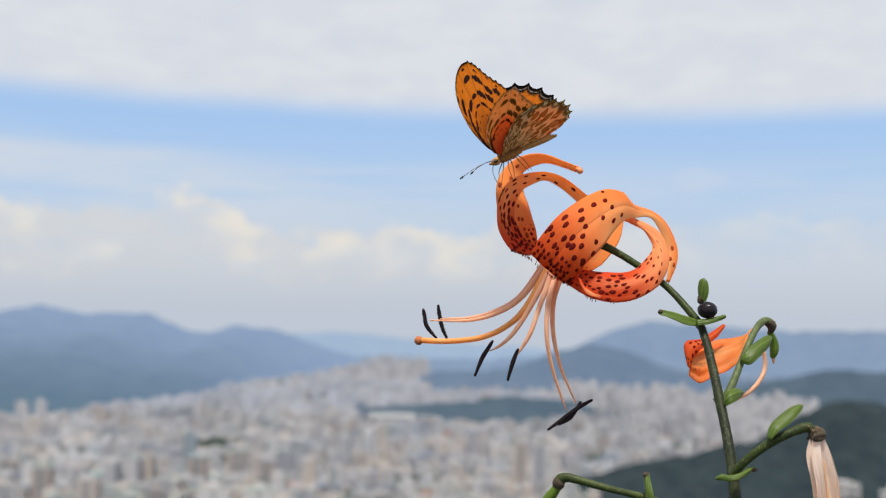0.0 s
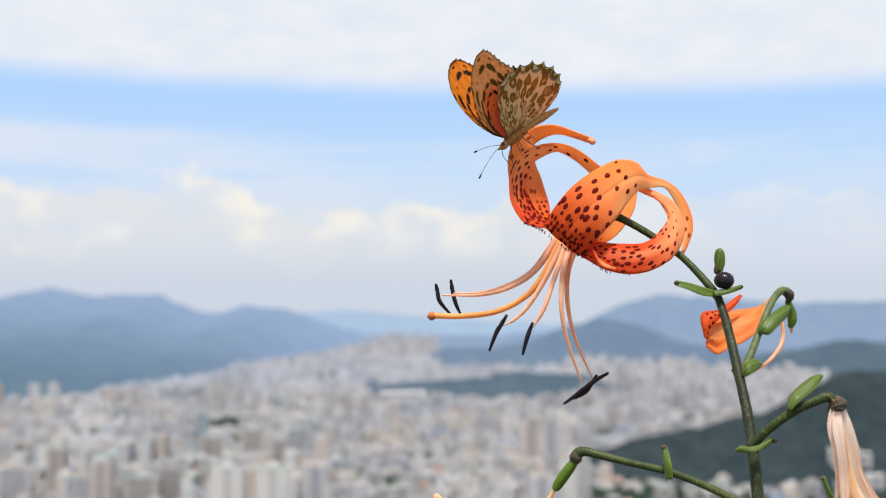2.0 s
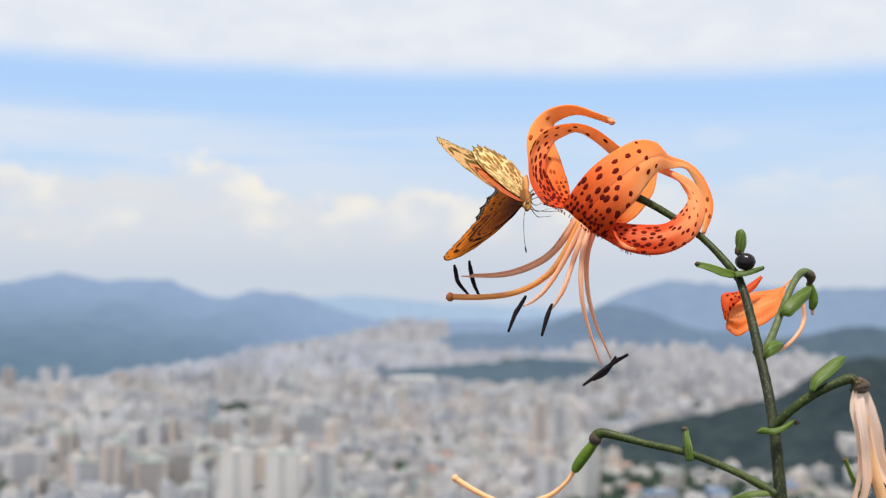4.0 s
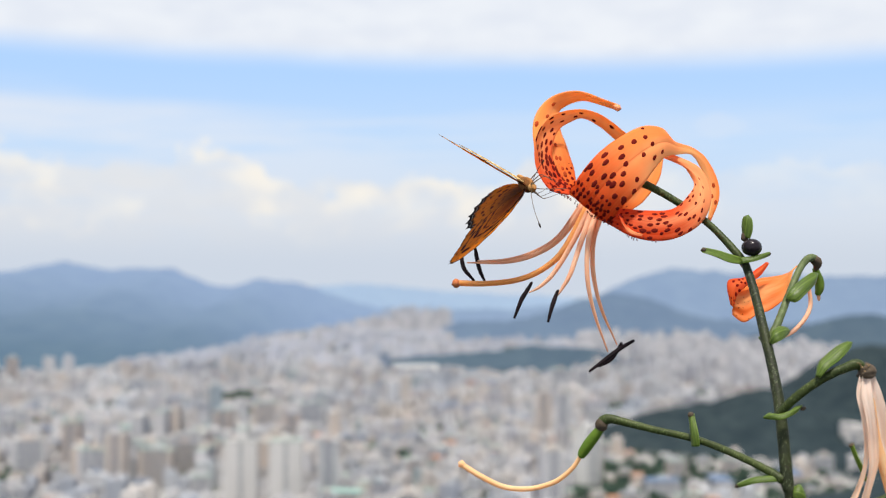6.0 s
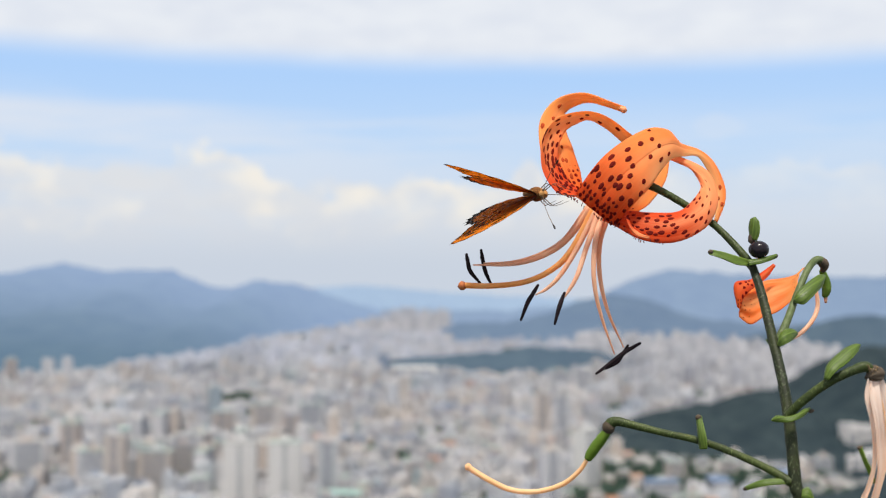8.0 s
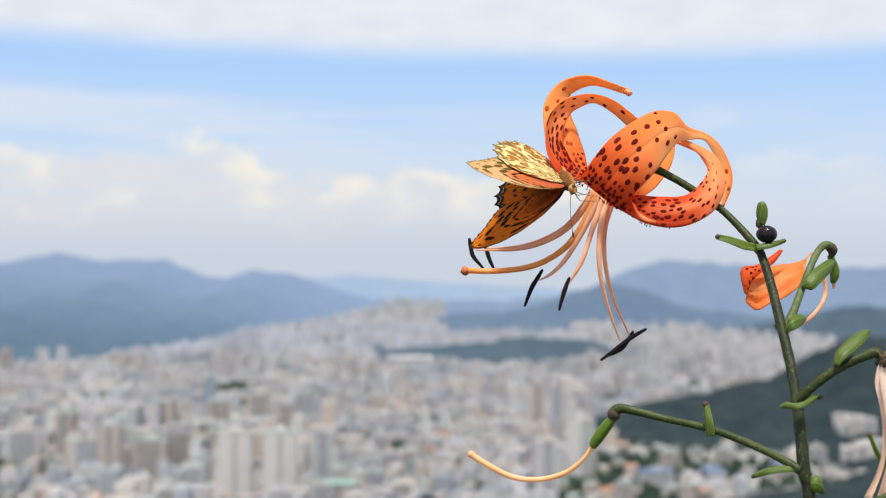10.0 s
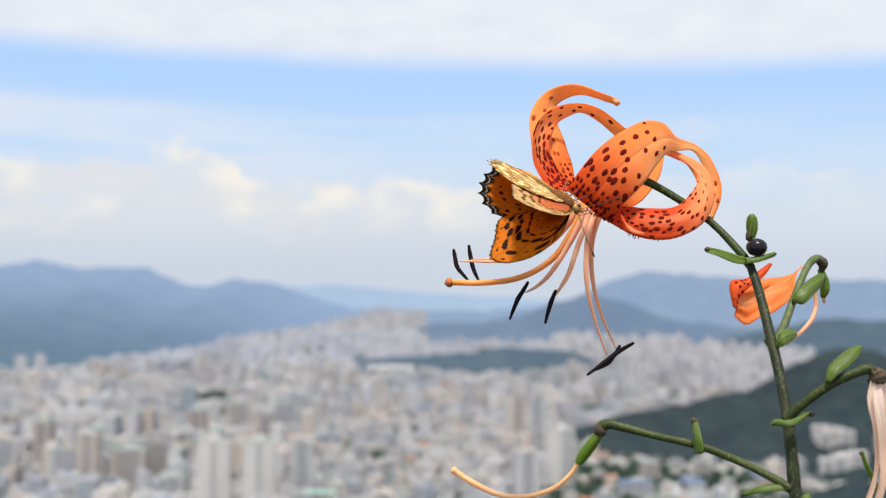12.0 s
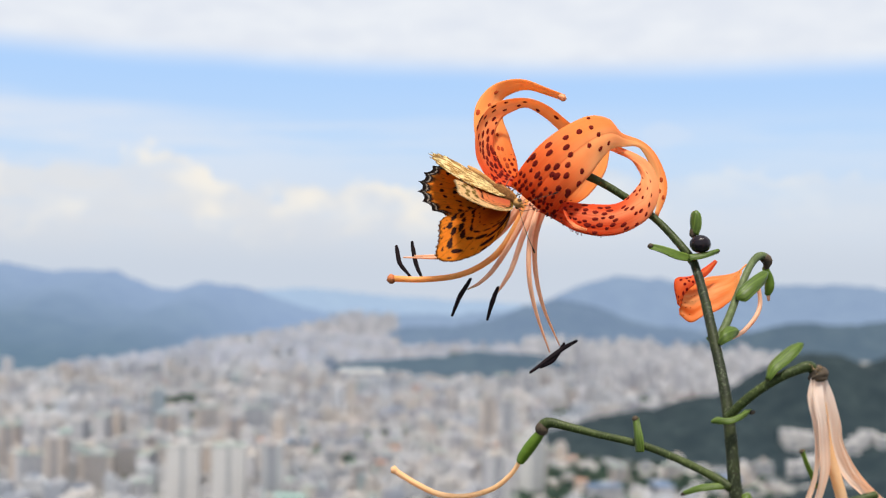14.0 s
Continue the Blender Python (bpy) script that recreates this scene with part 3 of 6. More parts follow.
# wall tones drawn together and cooled: haze over the town put into colour
TOWN = ramp_material("hazed_town_walls", ((0.0, (0.380, 0.382, 0.403)), (0.14, (0.325, 0.327, 0.360)), (0.26, (0.447, 0.437, 0.440)), (0.40, (0.358, 0.348, 0.360)), (0.50, (0.305, 0.321, 0.353)), (0.60, (0.413, 0.389, 0.381)),
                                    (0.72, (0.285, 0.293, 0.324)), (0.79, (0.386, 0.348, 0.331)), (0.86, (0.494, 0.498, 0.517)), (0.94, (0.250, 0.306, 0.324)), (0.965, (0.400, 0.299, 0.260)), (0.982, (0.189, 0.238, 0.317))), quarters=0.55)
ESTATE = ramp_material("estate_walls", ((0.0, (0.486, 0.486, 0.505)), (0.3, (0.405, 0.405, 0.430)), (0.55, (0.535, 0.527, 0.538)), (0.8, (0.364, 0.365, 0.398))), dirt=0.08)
# paler, bluer walls paint thicker haze onto the far half of the town
HAZED_SUBURB = ramp_material("hazed_suburb_walls", ((0.0, (0.402, 0.424, 0.483)), (0.2, (0.367, 0.380, 0.438)), (0.4, (0.446, 0.468, 0.529)), (0.6, (0.393, 0.398, 0.428)), (0.75, (0.341, 0.362, 0.420)), (0.88, (0.489, 0.503, 0.565))), dirt=0.06, quarters=0.35)

GROVE = wood_material("grove_leaves", (0.020, 0.036, 0.030), (0.045, 0.070, 0.048), 0.06)


def hills_at(x, y):
    return ground_height(np.array([x]), np.array([y]))


# the town's border at the foot of the range: bearing by distance
TOWN_EDGE = ((1900, 2130, 2180, 2365, 2870, 3340, 3800, 4650), (-0.60, -0.50, -0.36, -0.29, -0.195, -0.16, -0.125, -0.105))


def make_groves(places, seed):
    """Tree crowns that close over the gaps between the houses, each a lumpy dome of clumps."""
    rs = np.random.RandomState(seed)
    verts, faces = [], []
    ring = [(0.0, 0.62), (0.35, 1.0), (0.8, 0.72)]
    for px, py, wide in places:
        for _ in range(4):
            cx, cy, r, h = px + rs.uniform(-0.4, 0.4) * wide, py + rs.uniform(-0.4, 0.4) * wide, wide * rs.uniform(0.22, 0.40), rs.uniform(7, 12)
            k = len(verts)
            for z, wd in ring:
                for j in range(6):
                    g = r * wd * rs.uniform(0.8, 1.2)
                    verts.append((cx + g * math.cos(j * 1.047), cy + g * math.sin(j * 1.047), PLAIN - 1 + h * (z + rs.uniform(-0.05, 0.05))))
            verts.append((cx, cy, PLAIN - 1 + h))
            for a in (0, 6):
                faces += [(k + a + j, k + a + (j + 1) % 6, k + a + 6 + (j + 1) % 6, k + a + 6 + j) for j in range(6)]
            faces += [(k + 12 + j, k + 12 + (j + 1) % 6, k + 18) for j in range(6)]
    me = bpy.data.meshes.new("grove")
    me.from_pydata(verts, [], faces)
    me.materials.append(GROVE)
    tagged(new("grove", me), "dark green trees between the houses of the town", "trees", kind="stuff")


def make_town(name, label, y, y_end, mat, seed, skip=()):
    """Some thousand houses, blocks and slabs in one mesh, in quarters that share a bearing."""
    rs = np.random.RandomState(seed)
    verts, faces, pale, trees = [], [], [], []
    while y < y_end:
        step = 11.5 + y * 0.0035
        half = y * 0.46 + 60
        row = np.arange(-half, half, step)
        rx, ry = row + rs.uniform(-0.3, 0.3, len(row)) * step, y + rs.uniform(-0.3, 0.3, len(row)) * step
        hills = ground_height(rx, ry)[1]
        quarter, bearing = bumpy(rx, ry, 150, 2, 31), bumpy(rx, ry, 420, 2, 33)
        for px, py, hl, q, bq in zip(rx, ry, hills, quarter, bearing):
            edge = py * np.interp(py, *TOWN_EDGE)
            if hl > 5 or rs.rand() < 0.06 or px < edge or (py > 3130 and px > 0.007 * py) or (py > 1900 and px > 0.348 * py):
                continue
            if any((px - sx) ** 2 + (py - sy) ** 2 < 17 ** 2 for sx, sy in skip):
                continue
            grove = bumpy(np.array([px]), np.array([py]), 85, 2, 35)[0]
            if grove > (0.48 if px < -0.15 * py else 0.68) or (py < 1290 and px > 0.10 * py and grove > -0.35):
                trees.append((px, py, rs.uniform(0.75, 1.2) * step))
                continue
            bear = 0.5 * round(2.5 * bq) + rs.uniform(-0.05, 0.05)
            estate = ((0.17 if py < 2450 else 0.12) * py < px < 0.40 * py and 1850 < py < 3130) or (py > 3700 and px > edge + 60)
            if (q > 0.55 and rs.rand() < 0.35) or rs.rand() < (0.45 if estate and py > 3130 else 0.30 if estate else 0.015):
                w, d, h = rs.uniform(10, 22), rs.uniform(9, 12), rs.uniform(20, 46) * (1.3 if py > 3700 else 1.0)
                if py < 1250 or (py > 2700 and not estate):
                    h *= 0.6
                if py > 1960:
                    h *= min(1.0, max(0.3, (px - edge) / 300))
                elif (px < -0.2 * py and py > 1700) or (-170 < px < 500 and 1850 < py < 2350):
                    h *= 0.4
            else:
                w, d, h = rs.uniform(0.6, 1.15) * step, rs.uniform(0.5, 0.95) * step, rs.choice([5, 7, 9, 12, 16, 22], p=[.20, .26, .22, .16, .10, .06]) * rs.uniform(0.85, 1.15)
            light = estate and h > 14
            c, s = math.cos(bear), math.sin(bear)
            boxes = [(0, 0, w / 2, d / 2, -4, h)]
            if w > 9:
                boxes.append((rs.uniform(-0.2, 0.2) * w, rs.uniform(-0.2, 0.2) * d, w * 0.14 + 1, d * 0.2 + 0.6, h, h + rs.uniform(2, 4)))
            for ox, oy, hx, hy, z0, z1 in boxes:
                k = len(verts)
                for zz in (z0, z1):
                    for sx, sy in ((-1, -1), (1, -1), (1, 1), (-1, 1)):
                        lx, ly = ox + sx * hx, oy + sy * hy
                        verts.append((px + lx * c - ly * s, py + lx * s + ly * c, PLAIN + zz))
                faces += [(k, k + 1, k + 5, k + 4), (k + 1, k + 2, k + 6, k + 5), (k + 2, k + 3, k + 7, k + 6), (k + 3, k, k + 4, k + 7), (k + 4, k + 5, k + 6, k + 7)]
                pale += [light] * 5
        y += step
    me = bpy.data.meshes.new(name)
    me.from_pydata(verts, [], faces)
    me.materials.append(mat)
    me.materials.append(ESTATE)
    me.polygons.foreach_set("material_index", [int(p) for p in pale])
    tagged(new(name, me), label, "town", kind="stuff")
    make_groves(trees, seed + 50)


# ---- single buildings in the nearer town ----
# tower tones narrowed the same way, haze included in the colour
WALLS = [ramp_material("hazed_tower_walls", ((0.0, (0.427, 0.427, 0.448)), (0.25, (0.507, 0.498, 0.512)), (0.5, (0.392, 0.338, 0.311)), (0.75, (0.481, 0.418, 0.375))), source="object", dirt=0.05)]
ROOFS = ramp_material("flat_roofs", ((0.0, (0.36, 0.36, 0.35)), (0.35, (0.28, 0.34, 0.31)), (0.6, (0.42, 0.40, 0.38)), (0.85, (0.24, 0.25, 0.27))), source="object", dirt=0.0)
WHITE_WALL = ramp_material("white_walls", ((0.0, (0.57, 0.56, 0.54)), (0.5, (0.53, 0.52, 0.51))), source="object", dirt=0.02)
WHITE_PLASTER = ramp_material("white_plaster", ((0.0, (0.54, 0.52, 0.51)), (0.5, (0.47, 0.45, 0.44))), source="object", dirt=0.02)
TILE_ORANGE = ramp_material("orange_roof", ((0.0, (0.50, 0.25, 0.15)), (0.5, (0.44, 0.26, 0.18))), source="object", dirt=0.0)
TILE_BLUE = ramp_material("blue_roof", ((0.0, (0.10, 0.15, 0.24)), (0.5, (0.13, 0.18, 0.25))), source="object", dirt=0.0)
TILE_GREEN = ramp_material("green_roof", ((0.0, (0.24, 0.38, 0.34)), (0.5, (0.27, 0.40, 0.36))), source="object", dirt=0.0)


def glass_material():
    m, nt, b = material("hazed_window_glass", 0.15, 0.6)
    n = noise_node(nt, coords(nt), 0.3, 2)
    # glass tone raised to paint in the haze before the windows
    link(nt, mixed(nt, n, (0.13, 0.15, 0.18), (0.22, 0.24, 0.27)), b.inputs["Base Color"])
    return m


GLASS = glass_material()


def box_into(bm, x0, x1, y0, y1, z0, z1):
    vs = [bm.verts.new((x, y, z)) for z in (z0, z1) for x, y in ((x0, y0), (x1, y0), (x1, y1), (x0, y1))]
    for f in ((0, 1, 5, 4), (1, 2, 6, 5), (2, 3, 7, 6), (3, 0, 4, 7), (4, 5, 6, 7), (3, 2, 1, 0)):
        bm.faces.new([vs[i] for i in f])


def building(name, label, w, d, h, floors, roof_mat, wall_mat, head=True, group="", glazed=0.9):
    """A block with floor slabs round bands of windows, a parapet roof and a stair head."""
    b = tagged(new(name), label, "building", group)
    bm = bmesh.new()
    box_into(bm, -w / 2, w / 2, -d / 2, d / 2, -4, h)
    part("wall", bm, wall_mat, b, smooth_faces=False)
    fh = h / floors
    for f in range(floors):
        z0, z1 = f * fh + fh * 0.34, f * fh + fh * 0.80
        for sy in (-1, 1):
            bm = bmesh.new()
            y0, y1 = sorted((sy * (d / 2 - 0.3), sy * (d / 2 + 0.12)))
            box_into(bm, -w * glazed / 2, w * glazed / 2, y0, y1, z0, z1)
            part("window", bm, GLASS, b, smooth_faces=False)
    bm = bmesh.new()
    box_into(bm, -w / 2 - 0.2, w / 2 + 0.2, -d / 2 - 0.2, d / 2 + 0.2, h + 0.003, h + 0.9)
    roof = part("roof", bm, roof_mat, b, smooth_faces=False)
    if head:
        bm = bmesh.new()
        box_into(bm, -w * 0.14, w * 0.14, -d * 0.28, d * 0.28, h + 0.9, h + 4.6)
        part("stair_head", bm, wall_mat, roof, smooth_faces=False)
    return b


def make_buildings():
    wm = WALLS[0]
    kinds = [building("apartment_tower", "pale concrete apartment tower with rows of dark windows", 19, 12, 54, 18, ROOFS, wm, True, "apartment towers", 0.5),
             building("apartment_slab", "long off-white apartment slab with rows of windows", 34, 11, 36, 12, ROOFS, wm, True, "apartment slabs", 0.75),
             building("office_block", "beige office block with a flat roof", 16, 13, 19, 5, ROOFS, wm, True, "office blocks", 0.8),
             building("house_block", "low pale house block with a flat roof", 11, 10, 9, 3, ROOFS, wm, False, "house blocks", 0.7),
             building("house_block", "low house block with an orange roof", 12, 11, 9, 3, TILE_ORANGE, wm, False, "house blocks", 0.7),
             building("workshop", "wide hall with a dull blue roof", 32, 18, 15, 3, TILE_BLUE, wm, False, "halls"),
             building("apartment_slab", "tall plain white apartment slab", 29, 14, 58, 19, ROOFS, WHITE_WALL, True, "apartment slabs", 0.14),
             building("workshop", "wide hall with a pale green roof", 36, 18, 15, 3, TILE_GREEN, wm, False, "halls"),
             building("arena", "large hall with a wide white roof", 86, 44, 20, 2, WHITE_WALL, WHITE_WALL, False, "", 0.8),
             building("hillside_house", "white hillside house with a pale roof, among trees", 17, 12, 13, 4, WHITE_PLASTER, WHITE_PLASTER, False, "hillside houses", 0.5)]
    placed = []

    def put(kind, x, y, turn, z=None):
        ob = kinds[kind]
        zz = PLAIN if z is None else z
        m = pose(x, y, zz, 0, 0, turn)
        if ob.get("used"):
            ob = copy_thing(ob, m)
        else:
            ob.matrix_basis = m
            ob["used"] = 1
        placed.append((x, y))

    # the pair of tall towers over the near town, and others that stand out
    for kind, x, y, turn in ((6, -178, 1010, 1), (6, -138.5, 1012, 1), (0, -103, 1030, 3), (2, -222, 1050, 4), (0, -775, 1950, 10), (0, -752, 1990, 10), (4, -393, 2040, 10), (5, -301, 1577, 12), (5, -471, 1396, 8),
                             (7, -386, 1400, 4), (1, -520, 1240, 5), (1, -420, 1160, 8), (2, -60, 1230, 0), (0, 150, 1420, -8), (0, 128, 1440, -8), (5, 5, 1620, 5), (8, -52, 2215, 2), (1, 157, 1285, 74), (5, -449, 1287, 6), (5, -414, 1292, 6), (7, -366, 1330, 4), (6, 138, 1085, 55), (0, 94, 986, 20), (1, 203, 1960, 5), (1, 243, 1968, 5)):
        put(kind, x, y, turn)
    # white houses on the wooded slope
    for k in range(13):
        x, y = 459 + (k % 4) * 8, 1272 + (k // 4) * 12 + (k % 3) * 4
        if k > 4:
            x, y = 416 + (k - 5) * 9, 1136 + (k % 2) * 7
        if k > 8:
            x, y = 476 + (k - 9) * 11, 1150 + (k % 3) * 6
        put(9, x, y, -12, float(hills_at(x, y)[0][0]) - 2)
    rs = random.Random(5)
    tries = 0
    while len(placed) < 290 and tries < 6000:
        tries += 1
        y = rs.uniform(960, 1480)
        x = rs.uniform(-0.44, 0.44) * y
        if hills_at(x, y)[1][0] > 5 or any((x - a) ** 2 + (y - c) ** 2 < 25 ** 2 for a, c in placed):
            continue
        q = bumpy(np.array([x]), np.array([y]), 150, 2, 31)[0]
        kind = rs.choice((0, 1, 1)) if q > 0.5 and y > 1080 else rs.choice((2, 3, 3, 3, 2, 3, 3, 3, 4) if rs.random() < 0.97 else (5, 7))
        put(kind, x, y, rs.choice((0, 8, -10, 90, 84)) + rs.uniform(-3, 3))
    for ob in kinds:
        del ob["used"]
    return placed


plots = make_buildings()
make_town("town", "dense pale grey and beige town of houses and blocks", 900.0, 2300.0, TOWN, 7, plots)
make_town("suburb", "far town of apartment blocks at the foot of the hills, walls paled for haze", 2300.0, 4650.0, HAZED_SUBURB, 8)


# ---- the tiger lily ----
MM = 0.001
lily = tagged(new("tiger_lily"), "tall tiger lily with one spotted orange bloom and withered flowers", "flower")
lily.location = (0.12, 0.34, 0.0)
bpy.context.view_layer.update()


def lily_part(name, bm, mat, parent=None, label=""):
    """A part of the lily, built in world metres and hung under the plant's foot."""
    bmesh.ops.translate(bm, verts=bm.verts, vec=-lily.location)
    return part(name, bm, mat, parent or lily, label)


def stalk(name, points, radii, mat, n=24, seg=12, rough=0.06, parent=None, label="", flat=1.0):
    return lily_part(name, tube(points, [r * MM for r in radii], n, seg, rough, flat), mat, parent, label)


stem = stalk("stem", [(0.12, 0.34, -0.02), (0.119, 0.352, 0.5), (0.1235, 0.372, 1.0), (0.1247, 0.388, 1.27), (0.1249, 0.3976, 1.3596), (0.1235, 0.3994, 1.3740), (0.1234, 0.4051, 1.3930), (0.1233, 0.4128, 1.4082), (0.1225, 0.4245, 1.4260), (0.1216, 0.4352, 1.4416), (0.1202, 0.4425, 1.4518)],
             [3.6, 3.4, 3.0, 2.6, 2.3, 2.25, 2.1, 1.95, 1.85, 1.7, 1.55], STEM, 90, 14, 0.08)
pedicel = stalk("pedicel", [(0.1206, 0.4426, 1.4504), (0.1179, 0.4440, 1.4546), (0.1130, 0.4489, 1.4616), (0.1077, 0.4528, 1.4676), (0.0977, 0.4556, 1.4752), (0.0858, 0.4585, 1.4824), (0.0760, 0.4614, 1.4863)], [1.7, 1.6, 1.45, 1.4, 1.45, 1.55, 2.0], BRANCH, 40)
bloom = lily_part("bloom", tube([(0.0772, 0.4614, 1.4858), (0.0689, 0.4595, 1.4823), (0.0616, 0.4566, 1.4759)], [2.5 * MM, 5 * MM, 3.5 * MM], 12, 12), ORANGE_PLAIN, None, "nodding orange bloom with recurved dark-spotted petals")


def petal(edge_a, edge_b, mat=ORANGE, name="petal", **kw):
    return lily_part(name, sheet(edge_a, edge_b, **kw), mat, bloom)


def spots(edge_a, edge_b, mm, places, mat=None, stretch=1.45, n=60, m=24, **kw):
    """Raised dark spots on the petal side that faces the camera, mm wide, each at (share of the width, share of the
    length), long along the petal.
    """
    grid = sheet_grid(edge_a, edge_b, n, m, **kw)
    total = grid[-1][2]
    rs = random.Random(len(places))

    def at(w, v):
        x, y = min(max(w, 0.01), 0.99) * m, min(max(v, 0.0), 0.999) * n
        j, k = min(int(x), m - 1), min(int(y), n - 1)
        fx, fy = x - j, y - k
        p = [grid[k + b][0][j + a][0] * ((fx if a else 1 - fx) * (fy if b else 1 - fy)) for a in (0, 1) for b in (0, 1)]
        nor = grid[k][1].lerp(grid[k + 1][1], fy).normalized()
        return p[0] + p[1] + p[2] + p[3], -nor if nor.y > 0 else nor, grid[k][0][j][1]

    for w, v in places:
        k = min(int(v * n), n - 1)
        step = max((grid[k + 1][2] - grid[k][2]) * n, total * 0.3)
        half = mm * MM / 2 * rs.uniform(0.88, 1.12)
        dw, dv, turn = half / grid[k][3], half * stretch * rs.uniform(0.85, 1.15) / step, rs.uniform(-0.35, 0.35)
        bm = bmesh.new()
        rings = []
        for size, lift in ((1.0, 0.00004), (0.85, 0.00015), (0.4, 0.00026)):
            ring = []
            for q in range(12):
                an = math.tau * q / 12
                c, d = math.cos(an) * size, math.sin(an) * size * (1 + 0.10 * math.sin(3 * an + turn * 9))
                c, d = c * math.cos(turn) - d * math.sin(turn), c * math.sin(turn) + d * math.cos(turn)
                p, nor, th = at(w + c * dw, v + d * dv)
                ring.append(bm.verts.new(p + nor * (th + lift)))
            rings.append(ring)
        for a, b in zip(rings, rings[1:]):
            for q in range(12):
                bm.faces.new((a[q], a[(q + 1) % 12], b[(q + 1) % 12], b[q]))
        bm.faces.new(rings[-1])
        bmesh.ops.recalc_face_normals(bm, faces=bm.faces)
        lily_part("spot", bm, mat or SPOT, bloom)


# rear petal whose tip reaches over the top
REAR = dict(edge_a=[(0.0503, 0.4576, 1.4796), (0.0432, 0.4614, 1.4863), (0.0403, 0.4672, 1.4979), (0.0407, 0.4750, 1.5118), (0.0482, 0.4808, 1.5217), (0.0595, 0.4848, 1.5252), (0.0706, 0.4868, 1.5223), (0.0789, 0.4869, 1.5192)],
    edge_b=[(0.0570, 0.4615, 1.4826), (0.0566, 0.4694, 1.4911), (0.0540, 0.4772, 1.5023), (0.0520, 0.4830, 1.5106), (0.0531, 0.4869, 1.5172), (0.0609, 0.4888, 1.5211), (0.0697, 0.4889, 1.5199), (0.0778, 0.4879, 1.5171)],
    bulge=0.1, seed=3.3, ripple=0.0008)
petal(mat=ORANGE_PLAIN, **REAR)
stalk("petal_tip", [(0.0763, 0.4874, 1.5190), (0.0780, 0.4874, 1.5180), (0.0790, 0.4874, 1.5178)], [0.9, 1.5, 0.8], ORANGE_PLAIN_TIP, 8, 10, 0.15, bloom)
# spotted petal in front of it
LEFT = dict(edge_a=[(0.0526, 0.4516, 1.4783), (0.0452, 0.4515, 1.4806), (0.0403, 0.4544, 1.4891), (0.0397, 0.4582, 1.4998), (0.0441, 0.4630, 1.5093), (0.0520, 0.4680, 1.5139), (0.0615, 0.4729, 1.5155), (0.0716, 0.4770, 1.5123), (0.0810, 0.4811, 1.5061)],
    edge_b=[(0.0551, 0.4575, 1.4814), (0.0512, 0.4594, 1.4861), (0.0474, 0.4623, 1.4940), (0.0483, 0.4662, 1.5020), (0.0512, 0.4691, 1.5068), (0.0560, 0.4720, 1.5100), (0.0621, 0.4760, 1.5119), (0.0696, 0.4801, 1.5086), (0.0775, 0.4832, 1.5025)],
    bulge=-0.12, seed=1.1, ripple=0.0009)
petal(mat=ORANGE_FAR, **LEFT)
# broad front petal, its narrow tip curling round to the back
FRONT = dict(edge_a=[(0.0524, 0.4466, 1.4792), (0.0560, 0.4435, 1.4854), (0.0629, 0.4423, 1.4937), (0.0718, 0.4452, 1.5005), (0.0823, 0.4521, 1.5058), (0.0920, 0.4611, 1.5060), (0.0988, 0.4692, 1.5019), (0.1074, 0.4742, 1.4996), (0.1140, 0.4763, 1.4944), (0.1178, 0.4755, 1.4853), (0.1173, 0.4726, 1.4768), (0.1136, 0.4697, 1.4687)],
    edge_b=[(0.0680, 0.4438, 1.4664), (0.0709, 0.4397, 1.4716), (0.0753, 0.4386, 1.4763), (0.0808, 0.4415, 1.4818), (0.0859, 0.4474, 1.4878), (0.0917, 0.4563, 1.4936), (0.0989, 0.4653, 1.4959), (0.1060, 0.4713, 1.4962), (0.1107, 0.4734, 1.4910), (0.1133, 0.4735, 1.4839), (0.1136, 0.4716, 1.4770), (0.1122, 0.4697, 1.4694)],
    n=70, m=16, bulge=0.10, seed=5.2, ripple=0.0008, keel=0.02)
petal(mat=ORANGE, **FRONT)
# lower petal, running along the underside and curling up at its end
LOW = dict(edge_a=[(0.0661, 0.4517, 1.4702), (0.0732, 0.4487, 1.4719), (0.0812, 0.4457, 1.4722), (0.0925, 0.4467, 1.4727), (0.1000, 0.4526, 1.4775), (0.1043, 0.4595, 1.4834), (0.1022, 0.4644, 1.4895), (0.0984, 0.4683, 1.4927), (0.0944, 0.4713, 1.4948)],
    edge_b=[(0.0631, 0.4497, 1.4689), (0.0691, 0.4438, 1.4651), (0.0764, 0.4399, 1.4613), (0.0874, 0.4389, 1.4598), (0.0989, 0.4418, 1.4632), (0.1067, 0.4487, 1.4696), (0.1107, 0.4566, 1.4789), (0.1075, 0.4624, 1.4901), (0.0950, 0.4703, 1.4975)],
    n=60, m=12, bulge=0.12, seed=8.4, ripple=0.0013)
petal(mat=ORANGE_SHADED, **LOW)
# the lower petal's edge rolls outwards at the throat
petal([(0.0719, 0.4405, 1.4700), (0.0731, 0.4388, 1.4664), (0.0757, 0.4375, 1.4637), (0.0796, 0.4372, 1.4622)], [(0.0707, 0.4412, 1.4698), (0.0717, 0.4392, 1.4660), (0.0745, 0.4380, 1.4624), (0.0792, 0.4374, 1.4613)], ORANGE_SHADED, name="petal_fold", bulge=0.4, seed=5.2, ripple=0.0009)
